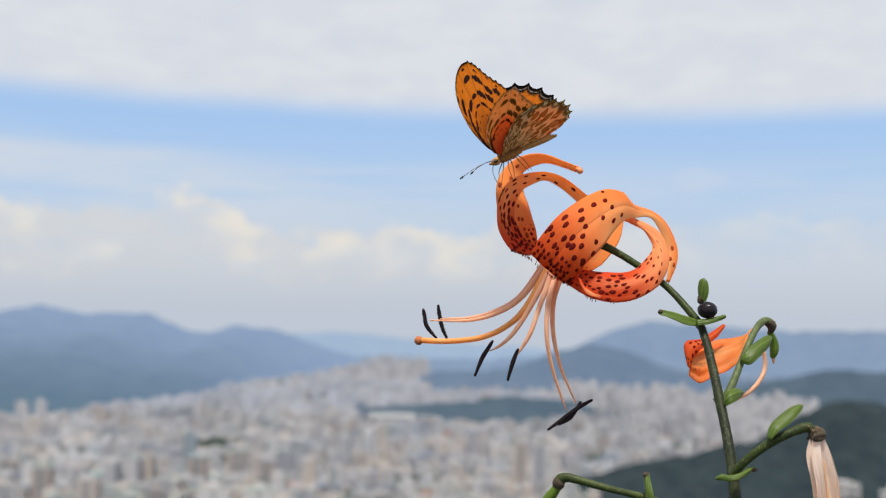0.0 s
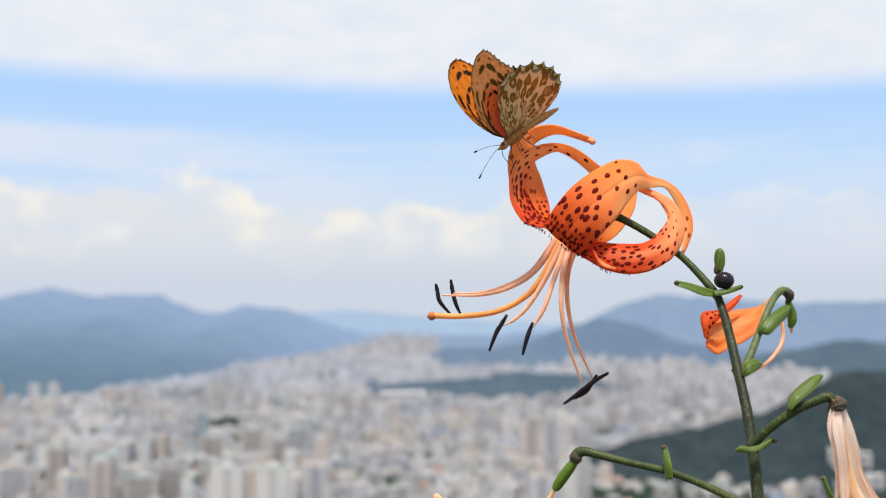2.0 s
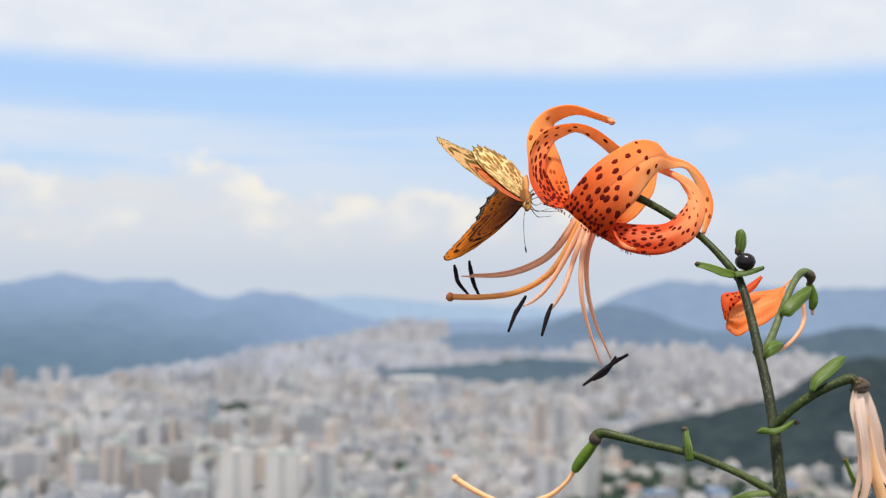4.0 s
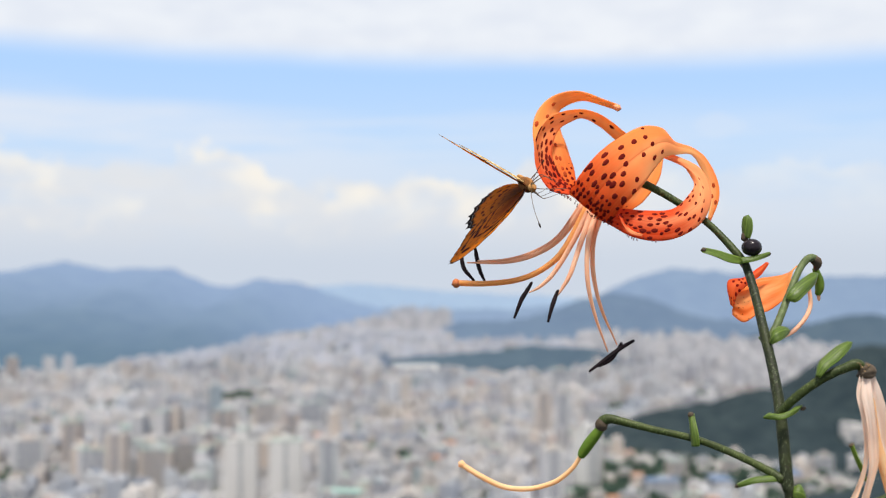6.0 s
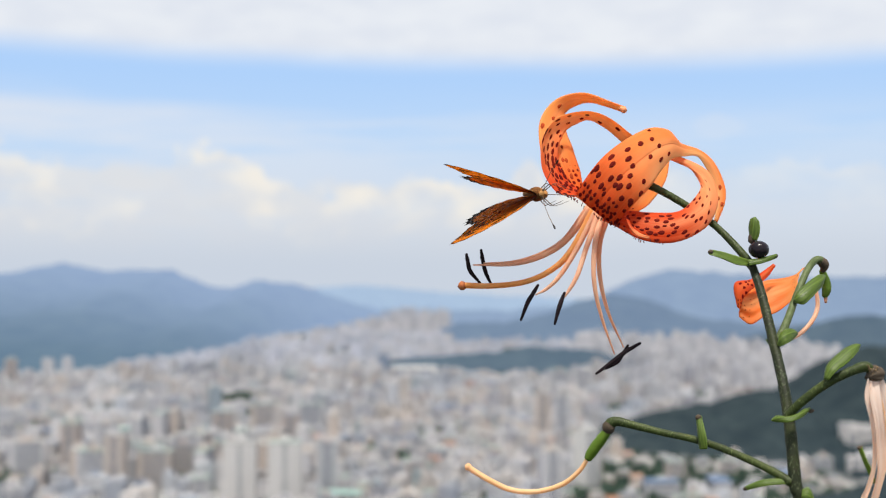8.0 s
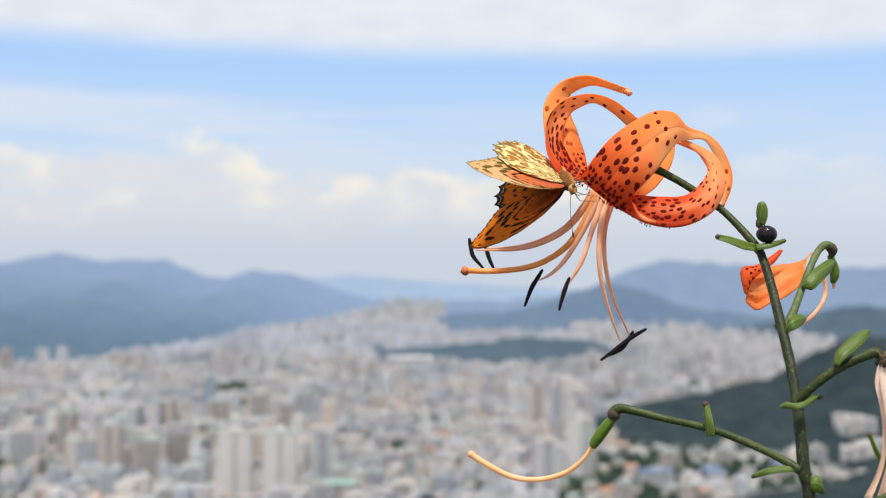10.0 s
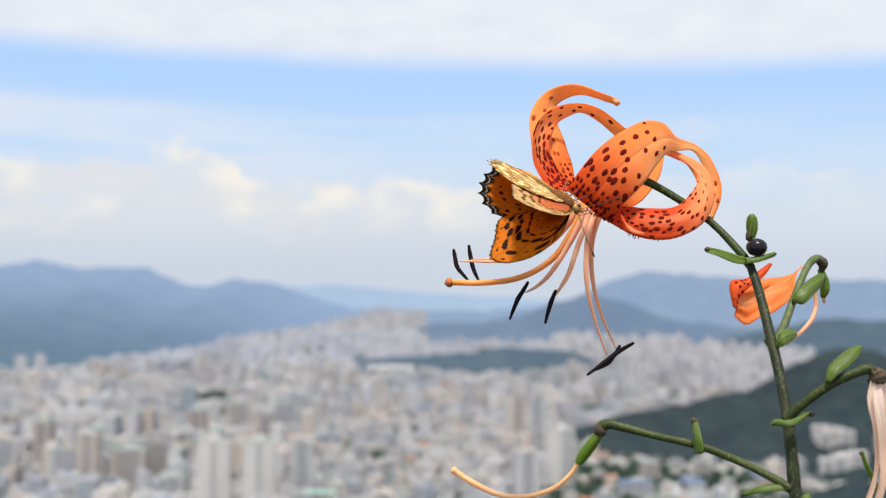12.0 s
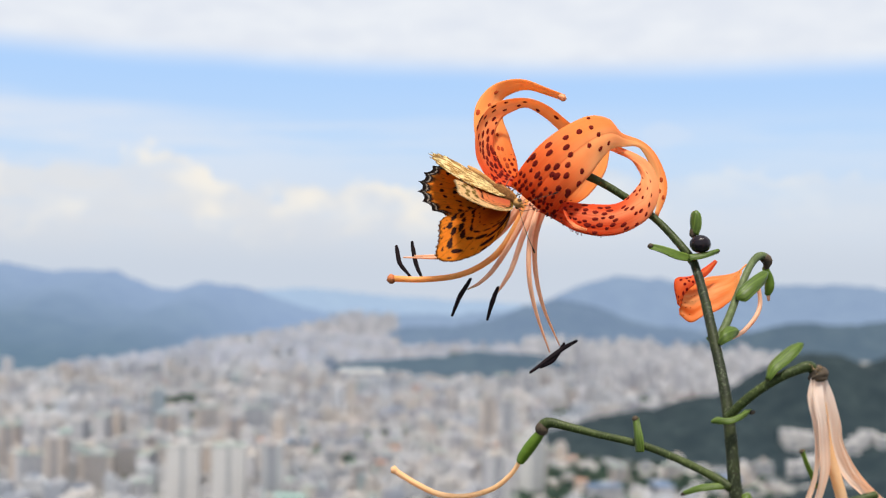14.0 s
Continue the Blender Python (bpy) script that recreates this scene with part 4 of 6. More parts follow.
# petal at the back, seen through the loop
petal([(0.0732, 0.4657, 1.4711), (0.0777, 0.4676, 1.4793), (0.0850, 0.4714, 1.4890), (0.0913, 0.4772, 1.4978)], [(0.0796, 0.4677, 1.4726), (0.0860, 0.4696, 1.4771), (0.0929, 0.4734, 1.4863), (0.0960, 0.4793, 1.4963)], ORANGE_PLAIN, bulge=-0.1, seed=2.7)
# shallow throat petal between the left and the lower ones
petal([(0.0510, 0.4615, 1.4803), (0.0556, 0.4656, 1.4787), (0.0642, 0.4677, 1.4723), (0.0726, 0.4618, 1.4670)], [(0.0552, 0.4695, 1.4841), (0.0627, 0.4735, 1.4832), (0.0710, 0.4736, 1.4797), (0.0767, 0.4697, 1.4729)], ORANGE_PLAIN, bulge=0.1, seed=9.7)

# the petals' spots: large and small ones in loose rows, placed to fit the camera's view
spots(mm=2.0, places=[(0.76, 0.367), (0.76, 0.421), (0.11, 0.196), (0.23, 0.183), (0.19, 0.254), (0.34, 0.237), (0.23, 0.304), (0.26, 0.35), (0.46, 0.371), (0.56, 0.317), (0.49, 0.237), (0.06, 0.138), (0.17, 0.129), (0.39, 0.15), (0.49, 0.175), (0.6, 0.208), (0.53, 0.146), (0.61, 0.154), (0.72, 0.183), (0.84, 0.246), (0.34, 0.108), (0.93, 0.15), (0.97, 0.138), (0.97, 0.212), (0.78, 0.129)], **FRONT)
spots(mm=1.2, places=[(0.03, 0.121), (0.19, 0.104), (0.42, 0.108), (0.14, 0.071), (0.06, 0.067), (0.47, 0.092), (0.34, 0.067), (0.23, 0.062), (0.12, 0.037), (0.61, 0.092), (0.72, 0.092), (0.8, 0.087), (0.6, 0.062), (0.7, 0.062), (0.72, 0.042), (0.85, 0.054), (0.96, 0.092), (0.45, 0.054), (0.96, 0.033), (0.64, 0.033), (0.31, 0.042), (0.55, 0.037), (0.05, 0.358), (0.82, 0.029), (0.21, 0.033), (0.49, 0.037)], **FRONT)
spots(mm=1.6, stretch=1.45, places=[(0.12, 0.242), (0.33, 0.254), (0.38, 0.296), (0.2, 0.308), (0.16, 0.338), (0.29, 0.35), (0.41, 0.333), (0.3, 0.417), (0.42, 0.433), (0.51, 0.467), (0.7, 0.487), (0.72, 0.517), (0.06, 0.446), (0.88, 0.554), (0.75, 0.583), (0.42, 0.542), (0.05, 0.5), (0.17, 0.537), (0.53, 0.367), (0.64, 0.388), (0.82, 0.433), (0.96, 0.496), (0.59, 0.304), (0.78, 0.283), (0.74, 0.329), (0.75, 0.383)], **LOW)
spots(mm=1.15, stretch=1.5, places=[(0.45, 0.254), (0.36, 0.212), (0.25, 0.175), (0.03, 0.554), (0.39, 0.608), (0.07, 0.625), (0.2, 0.504), (0.55, 0.333), (0.93, 0.45), (0.68, 0.267), (0.8, 0.308), (0.94, 0.321), (0.68, 0.221), (0.55, 0.196), (0.74, 0.246), (0.7, 0.192), (0.46, 0.154), (0.47, 0.742), (0.55, 0.696), (0.82, 0.362), (0.88, 0.263), (0.66, 0.625)], **LOW)
spots(mm=1.45, stretch=2.2, places=[(0.71, 0.467), (0.49, 0.421), (0.88, 0.358), (0.66, 0.371), (0.46, 0.358), (0.72, 0.321), (0.5, 0.304), (0.71, 0.279), (0.85, 0.263), (0.71, 0.246), (0.47, 0.267), (0.88, 0.242), (0.86, 0.2), (0.94, 0.179), (0.57, 0.225), (0.62, 0.188), (0.74, 0.167), (0.91, 0.154)], **LEFT)
spots(mm=1.1, stretch=2.2, places=[(0.17, 0.542), (0.25, 0.621), (0.47, 0.733), (0.75, 0.688), (0.7, 0.575), (0.79, 0.817), (0.41, 0.921), (0.41, 0.521), (0.26, 0.458), (0.06, 0.45), (0.06, 0.429), (0.06, 0.4), (0.9, 0.433), (0.23, 0.35), (0.34, 0.312), (0.35, 0.283), (0.46, 0.242), (0.49, 0.204), (0.96, 0.113), (0.74, 0.113), (0.5, 0.171), (0.59, 0.146), (0.56, 0.113), (0.76, 0.075), (0.34, 0.138), (0.97, 0.188), (0.97, 0.221)], **LEFT)
spots(mm=1.5, mat=SPOT_THROUGH, places=[(0.35, 0.915), (0.55, 0.83), (0.8, 0.885)], **FRONT)
spots(mm=1.7, mat=SPOT_THROUGH, places=[(0.36, 0.55), (0.42, 0.45), (0.1, 0.4), (0.61, 0.196), (0.51, 0.204), (0.59, 0.271), (0.61, 0.1), (0.59, 0.138)], **REAR)


def papillae(path, count, seed):
    """Small dark bristles along the base of the petals."""
    rs = random.Random(seed)
    rows = spline(path, 60)
    for _ in range(count):
        bm = bmesh.new()
        k = rs.uniform(0, 59)
        i = int(k)
        p = Vector(rows[i]).lerp(Vector(rows[i + 1]), k - i) + Vector((rs.uniform(-1, 1), rs.uniform(-1.5, 1), rs.uniform(-0.3, 1))) * 0.0008
        d = Vector((rs.uniform(-0.9, 0.3), rs.uniform(-0.6, 0.2), -rs.uniform(0.5, 1.2))).normalized() * rs.uniform(0.0005, 0.0013)
        side = d.orthogonal().normalized() * 0.00022
        other = d.cross(side).normalized() * 0.00022
        base = [bm.verts.new(p + side), bm.verts.new(p - side * 0.5 + other), bm.verts.new(p - side * 0.5 - other)]
        mid = [bm.verts.new(v.co + d * 0.7) for v in base]
        tip = bm.verts.new(p + d)
        for q in range(3):
            bm.faces.new((base[q], base[(q + 1) % 3], mid[(q + 1) % 3], mid[q]))
            bm.faces.new((mid[q], mid[(q + 1) % 3], tip))
        lily_part("papilla", bm, PAPILLA, bloom)


papillae([(0.0452, 0.4515, 1.4806), (0.0506, 0.4496, 1.4784), (0.0546, 0.4456, 1.4748), (0.0609, 0.4437, 1.4699), (0.0685, 0.4428, 1.4663)], 52, 1)
papillae([(0.0692, 0.4428, 1.4654), (0.0726, 0.4408, 1.4625), (0.0779, 0.4399, 1.4607), (0.0854, 0.4389, 1.4596)], 14, 2)

STAMENS = (
    ([(0.0600, 0.4566, 1.4750), (0.0505, 0.4619, 1.4615), (0.0408, 0.4660, 1.4549), (0.0290, 0.4700, 1.4516), (0.0127, 0.4730, 1.4514)], [(0.0099, 0.4740, 1.4561), (0.0104, 0.4740, 1.4533), (0.0115, 0.4731, 1.4488), (0.0157, 0.4722, 1.4437)]),
    ([(0.0595, 0.4596, 1.4756), (0.0501, 0.4659, 1.4620), (0.0400, 0.4700, 1.4556), (0.0292, 0.4740, 1.4526), (0.0171, 0.4780, 1.4521)], [(0.0162, 0.4789, 1.4579), (0.0167, 0.4790, 1.4545), (0.0181, 0.4781, 1.4483), (0.0202, 0.4772, 1.4436)]),
    ([(0.0615, 0.4547, 1.4731), (0.0540, 0.4559, 1.4582), (0.0472, 0.4561, 1.4473), (0.0418, 0.4572, 1.4418), (0.0374, 0.4583, 1.4393)], [(0.0385, 0.4582, 1.4434), (0.0367, 0.4582, 1.4404), (0.0341, 0.4573, 1.4361), (0.0313, 0.4564, 1.4291)]),
    ([(0.0625, 0.4547, 1.4726), (0.0571, 0.4519, 1.4581), (0.0533, 0.4501, 1.4473), (0.0501, 0.4502, 1.4415), (0.0477, 0.4503, 1.4379)], [(0.0483, 0.4502, 1.4404), (0.0472, 0.4503, 1.4377), (0.0458, 0.4493, 1.4339), (0.0441, 0.4485, 1.4279)]),
    ([(0.0639, 0.4557, 1.4718), (0.0602, 0.4499, 1.4590), (0.0597, 0.4482, 1.4447), (0.0627, 0.4504, 1.4312), (0.0686, 0.4547, 1.4157)], [(0.0792, 0.4556, 1.4201), (0.0736, 0.4546, 1.4170), (0.0680, 0.4537, 1.4131), (0.0609, 0.4528, 1.4080)]),
    ([(0.0665, 0.4577, 1.4710), (0.0633, 0.4579, 1.4600), (0.0636, 0.4601, 1.4468), (0.0674, 0.4644, 1.4325), (0.0748, 0.4706, 1.4173)], [(0.0770, 0.4726, 1.4181), (0.0751, 0.4727, 1.4148), (0.0721, 0.4717, 1.4111), (0.0673, 0.4708, 1.4084)]),
)
for path, bag in STAMENS:
    f = stalk("filament", path, [1.3, 1.1, 0.95, 0.7, 0.28], FILAMENT, 30, 10, 0.0, bloom, "pale salmon filament")
    stalk("anther", bag, [0.55, 0.85, 0.9, 0.5], ANTHER, 16, 10, 0.15, bloom, "dark chocolate anther")
stalk("style", [(0.0608, 0.4557, 1.4740), (0.0519, 0.4579, 1.4573), (0.0440, 0.4611, 1.4493), (0.0337, 0.4642, 1.4445), (0.0204, 0.4672, 1.4428), (0.0084, 0.4697, 1.4430)], [1.5, 1.35, 1.2, 1.15, 1.15, 1.25], STYLE, 36, 12, 0.0, bloom, "long orange style")
stalk("stigma", [(0.0093, 0.4697, 1.4430), (0.0082, 0.4697, 1.4428), (0.0070, 0.4697, 1.4425)], [1.4, 2.0, 1.5], STIGMA, 8, 12, 0.1, bloom, "brown three-lobed stigma")


def leaf(edge_a, edge_b, mat=LEAF, name="bract", **kw):
    kw.setdefault("bulge", 0.18)
    return lily_part(name, sheet(edge_a, edge_b, n=20, m=8, thick=0.0009, **kw), mat)


# bracts, bulbil and bud at the top node
leaf([(0.1213, 0.4425, 1.4526), (0.1155, 0.4415, 1.4542), (0.1092, 0.4410, 1.4561), (0.1033, 0.4399, 1.4572)], [(0.1188, 0.4391, 1.4509), (0.1130, 0.4370, 1.4515), (0.1078, 0.4370, 1.4537), (0.1030, 0.4390, 1.4552)])
leaf([(0.1177, 0.4400, 1.4531), (0.1225, 0.4390, 1.4537), (0.1257, 0.4390, 1.4546), (0.1291, 0.4400, 1.4555)], [(0.1178, 0.4370, 1.4511), (0.1216, 0.4360, 1.4517), (0.1256, 0.4370, 1.4528), (0.1286, 0.4390, 1.4537)])
leaf([(0.1199, 0.4439, 1.4624), (0.1195, 0.4438, 1.4657), (0.1201, 0.4437, 1.4690), (0.1217, 0.4437, 1.4696)], [(0.1219, 0.4409, 1.4605), (0.1230, 0.4408, 1.4640), (0.1231, 0.4418, 1.4680), (0.1223, 0.4437, 1.4696)])
stalk("scar", [(0.1203, 0.4429, 1.4601), (0.1207, 0.4429, 1.4623), (0.1205, 0.4428, 1.4641)], [1.3, 1.5, 0.6], BROWN, 8)


for tip, r in (((0.1036, 0.4395, 1.4563), 0.9), ((0.1287, 0.4395, 1.4546), 0.8), ((0.0945, 0.4215, 1.3948), 1.1), ((0.1073, 0.4039, 1.3719), 0.8), ((0.1303, 0.4029, 1.3994), 0.7), ((0.1459, 0.3987, 1.3871), 0.7)):
    x, y, z = tip
    stalk("dry_tip", [(x - 0.0008, y, z - 0.0003), tip, (x + 0.0008, y, z + 0.0003)], [r * 0.7, r, r * 0.6], BROWN, 6, 8, 0.2)


def ball(center, r, squash, mat, name, label):
    bm = bmesh.new()
    bmesh.ops.create_icosphere(bm, subdivisions=4, radius=r)
    for v in bm.verts:
        v.co.z *= squash
        v.co *= 1 + 0.03 * noise.noise(v.co * 900)
        v.co += Vector(center)
    return lily_part(name, bm, mat, None, label)


ball((0.1222, 0.4394, 1.4572), 0.0039, 0.86, BULBIL, "bulbil", "glossy black round bulbil")

# second flower: bent stalk, green pod, one wilted petal and its style
stalk("side_stalk", [(0.1238, 0.4226, 1.4215), (0.1290, 0.4284, 1.4285), (0.1353, 0.4363, 1.4383), (0.1422, 0.4441, 1.4487), (0.1471, 0.4490, 1.4529), (0.1508, 0.4520, 1.4527), (0.1518, 0.4531, 1.4502)], [1.7, 1.5, 1.35, 1.35, 1.5, 1.7, 1.3], BRANCH_PALE, 36)
stalk("scar", [(0.1498, 0.4510, 1.4529), (0.1517, 0.4520, 1.4513), (0.1516, 0.4531, 1.4486)], [1.8, 2.0, 1.0], BROWN, 10)
leaf([(0.1339, 0.4340, 1.4379), (0.1351, 0.4350, 1.4407), (0.1385, 0.4370, 1.4431), (0.1423, 0.4390, 1.4456), (0.1459, 0.4410, 1.4474), (0.1479, 0.4420, 1.4475)], [(0.1337, 0.4320, 1.4369), (0.1364, 0.4300, 1.4363), (0.1397, 0.4310, 1.4387), (0.1430, 0.4340, 1.4409), (0.1464, 0.4380, 1.4432), (0.1485, 0.4420, 1.4461)], bulge=0.22, keel=0.06)
stalk("pod", [(0.1522, 0.4561, 1.4491), (0.1541, 0.4572, 1.4445), (0.1543, 0.4572, 1.4411), (0.1536, 0.4573, 1.4384)], [1.2, 1.8, 1.8, 1.1], POD, 14)
stalk("petal_stub", [(0.1539, 0.4573, 1.4389), (0.1541, 0.4573, 1.4361)], [0.9, 0.5], FILAMENT, 6)
stalk("old_style", [(0.1479, 0.4502, 1.4413), (0.1484, 0.4503, 1.4346), (0.1455, 0.4484, 1.4291), (0.1400, 0.4465, 1.4241), (0.1334, 0.4446, 1.4211)], [0.7, 0.85, 0.85, 0.8, 0.5], FILAMENT, 26)
lily_part("wilted_petal", sheet([(0.1498, 0.4680, 1.4507), (0.1452, 0.4720, 1.4473), (0.1397, 0.4760, 1.4451), (0.1332, 0.4760, 1.4436), (0.1260, 0.4720, 1.4422), (0.1200, 0.4660, 1.4407)],
                                 [(0.1442, 0.4620, 1.4422), (0.1415, 0.4620, 1.4362), (0.1369, 0.4630, 1.4325), (0.1311, 0.4630, 1.4300), (0.1250, 0.4620, 1.4271), (0.1195, 0.4600, 1.4302)], n=40, m=28, bulge=-0.14, seed=4.0, ripple=0.0016, pleat=0.0003), WILTED, None, "wilted crumpled orange petal")
lily_part("wilted_petal", sheet([(0.1190, 0.4600, 1.4344), (0.1187, 0.4630, 1.4436), (0.1261, 0.4660, 1.4455), (0.1315, 0.4670, 1.4487), (0.1359, 0.4680, 1.4517)], [(0.1201, 0.4590, 1.4331), (0.1221, 0.4600, 1.4384), (0.1277, 0.4640, 1.4426), (0.1331, 0.4660, 1.4462), (0.1371, 0.4680, 1.4510)], n=30, m=10, bulge=0.16, seed=6.0, ripple=0.0005), WILTED_DEEP, None, "wilted deep orange petal, rolled and spotted")
leaf([(0.1241, 0.4206, 1.4212), (0.1244, 0.4205, 1.4253), (0.1273, 0.4225, 1.4272), (0.1305, 0.4245, 1.4270), (0.1319, 0.4250, 1.4254)], [(0.1240, 0.4176, 1.4211), (0.1258, 0.4165, 1.4223), (0.1282, 0.4185, 1.4232), (0.1304, 0.4215, 1.4241), (0.1321, 0.4250, 1.4248)], bulge=0.24, ripple=0.0010, seed=3.0)
leaf([(0.1246, 0.4265, 1.4225), (0.1232, 0.4275, 1.4237), (0.1217, 0.4285, 1.4232)], [(0.1247, 0.4256, 1.4191), (0.1229, 0.4266, 1.4203), (0.1217, 0.4285, 1.4228)])

# right branch with a leaf and a pale hanging withered flower
stalk("side_stalk", [(0.1228, 0.4060, 1.3972), (0.1265, 0.4029, 1.4023), (0.1322, 0.4008, 1.4075), (0.1383, 0.3990, 1.4117), (0.1437, 0.3980, 1.4143), (0.1474, 0.3977, 1.4155), (0.1495, 0.3977, 1.4144)], [1.7, 1.6, 1.6, 1.65, 1.7, 1.9, 1.7], BRANCH, 40)
leaf([(0.1331, 0.3980, 1.4111), (0.1347, 0.4000, 1.4154), (0.1383, 0.4020, 1.4186), (0.1428, 0.4040, 1.4215), (0.1464, 0.4050, 1.4229), (0.1480, 0.4050, 1.4229)], [(0.1340, 0.3960, 1.4110), (0.1369, 0.3960, 1.4142), (0.1409, 0.3980, 1.4164), (0.1445, 0.4000, 1.4190), (0.1474, 0.4030, 1.4211), (0.1485, 0.4050, 1.4222)], bulge=0.16, keel=0.05)
leaf([(0.1158, 0.4020, 1.3967), (0.1181, 0.4020, 1.3980), (0.1210, 0.4010, 1.3975), (0.1246, 0.4010, 1.3987), (0.1274, 0.4020, 1.4003), (0.1298, 0.4030, 1.4007)], [(0.1160, 0.4020, 1.3959), (0.1183, 0.4000, 1.3959), (0.1212, 0.3980, 1.3963), (0.1248, 0.3990, 1.3973), (0.1277, 0.4010, 1.3984), (0.1298, 0.4030, 1.4002)], bulge=0.2)
leaf([(0.1070, 0.4044, 1.3727), (0.1122, 0.4034, 1.3748), (0.1169, 0.4024, 1.3756), (0.1225, 0.4013, 1.3760)], [(0.1076, 0.4034, 1.3714), (0.1119, 0.4004, 1.3734), (0.1164, 0.3994, 1.3742), (0.1219, 0.3994, 1.3744)])
leaf([(0.1252, 0.3974, 1.3728), (0.1272, 0.3974, 1.3736), (0.1284, 0.3974, 1.3720), (0.1292, 0.3975, 1.3685)], [(0.1245, 0.3965, 1.3687), (0.1254, 0.3955, 1.3683), (0.1270, 0.3955, 1.3677), (0.1287, 0.3965, 1.3671)])
withered = stalk("withered_flower", [(0.1495, 0.3977, 1.4147), (0.1506, 0.3977, 1.4133), (0.1510, 0.3977, 1.4113)], [2.2, 3.3, 3.0], BROWN, 14, 14, 0.3, None, "pale pink withered flower hanging from the branch")


fibre_rs = random.Random(12)
for _ in range(12):
    x, y, z = (0.1501, 0.3967, 1.4144)
    x, z = x + fibre_rs.uniform(-1.6, 1.6) * MM, z + fibre_rs.uniform(-1.5, 1) * MM
    dx, dz = fibre_rs.uniform(-2.6, 2.6) * MM, fibre_rs.uniform(-1.0, 2.6) * MM
    stalk("fibre", [(x, y, z), (x + dx * 0.6, y - 0.0015, z + dz * 0.8), (x + dx, y - 0.002, z + dz)], [0.22, 0.14, 0.06], FIBRE, 6, 5, 0, withered)


def hanging(ax, bx, seed, mat=PALE_BUD):
    return lily_part("petal", sheet(ax, bx, n=40, m=20, bulge=0.42, seed=seed, ripple=0.0010, pleat=0.00008, thick=0.0008), mat, withered)


hanging([(0.1491, 0.3972, 1.4146), (0.1464, 0.3954, 1.4061), (0.1480, 0.3954, 1.3977), (0.1491, 0.3958, 1.3902), (0.1491, 0.3963, 1.3817), (0.1473, 0.3970, 1.3741), (0.1435, 0.3980, 1.3654)],
        [(0.1503, 0.3972, 1.4146), (0.1485, 0.3949, 1.4062), (0.1501, 0.3949, 1.3978), (0.1508, 0.3952, 1.3893), (0.1504, 0.3958, 1.3814), (0.1490, 0.3965, 1.3742), (0.1456, 0.3975, 1.3648)], 1.0)
hanging([(0.1497, 0.3972, 1.4146), (0.1475, 0.3938, 1.4063), (0.1492, 0.3936, 1.3970), (0.1498, 0.3937, 1.3877), (0.1502, 0.3942, 1.3802), (0.1497, 0.3952, 1.3740), (0.1468, 0.3965, 1.3648)],
        [(0.1512, 0.3972, 1.4146), (0.1513, 0.3938, 1.4063), (0.1522, 0.3936, 1.3970), (0.1534, 0.3937, 1.3887), (0.1535, 0.3942, 1.3817), (0.1523, 0.3952, 1.3755), (0.1498, 0.3965, 1.3639)], 2.0)
hanging([(0.1509, 0.3972, 1.4146), (0.1516, 0.3951, 1.4062), (0.1531, 0.3954, 1.3968), (0.1547, 0.3960, 1.3883), (0.1575, 0.3968, 1.3816), (0.1614, 0.3978, 1.3768), (0.1716, 0.3990, 1.3681)],
        [(0.1522, 0.3972, 1.4146), (0.1553, 0.3963, 1.4061), (0.1570, 0.3966, 1.3985), (0.1582, 0.3971, 1.3910), (0.1608, 0.3978, 1.3843), (0.1649, 0.3988, 1.3781), (0.1755, 0.4000, 1.3694)], 3.0)
hanging([(0.1514, 0.3972, 1.4146), (0.1560, 0.3990, 1.4035), (0.1578, 0.3995, 1.3963), (0.1590, 0.4000, 1.3896), (0.1617, 0.4005, 1.3829), (0.1656, 0.4010, 1.3771), (0.1742, 0.4015, 1.3679)],
        [(0.1524, 0.3972, 1.4146), (0.1574, 0.3995, 1.4035), (0.1592, 0.4000, 1.3972), (0.1603, 0.4005, 1.3905), (0.1635, 0.4010, 1.3838), (0.1678, 0.4015, 1.3776), (0.1768, 0.4020, 1.3694)], 4.0)
stalk("old_style", [(0.1512, 0.3975, 1.4112), (0.1528, 0.3975, 1.4003), (0.1541, 0.3975, 1.3899), (0.1559, 0.3975, 1.3824), (0.1578, 0.3975, 1.3759), (0.1598, 0.3975, 1.3684)], [1.0, 1.2, 1.5, 1.8, 1.9, 1.9], OLD_STYLE, 30, 10, 0, withered)

# left branch with a pod and its long curved style
stalk("side_stalk", [(0.1219, 0.3994, 1.3748), (0.1175, 0.4033, 1.3776), (0.1078, 0.4132, 1.3820), (0.0963, 0.4222, 1.3857), (0.0824, 0.4301, 1.3881), (0.0714, 0.4351, 1.3904), (0.0668, 0.4371, 1.3912), (0.0643, 0.4381, 1.3900), (0.0635, 0.4382, 1.3872)], [1.7, 1.5, 1.4, 1.4, 1.4, 1.6, 1.9, 2.2, 1.9], BRANCH, 50)
stalk("scar", [(0.0648, 0.4381, 1.3905), (0.0637, 0.4381, 1.3889), (0.0639, 0.4382, 1.3870)], [2.0, 2.5, 2.0], BROWN, 10)
stalk("pod", [(0.0637, 0.4381, 1.3879), (0.0608, 0.4392, 1.3838), (0.0574, 0.4403, 1.3788), (0.0559, 0.4404, 1.3762)], [1.6, 2.1, 2.1, 1.5], POD, 20, 12)
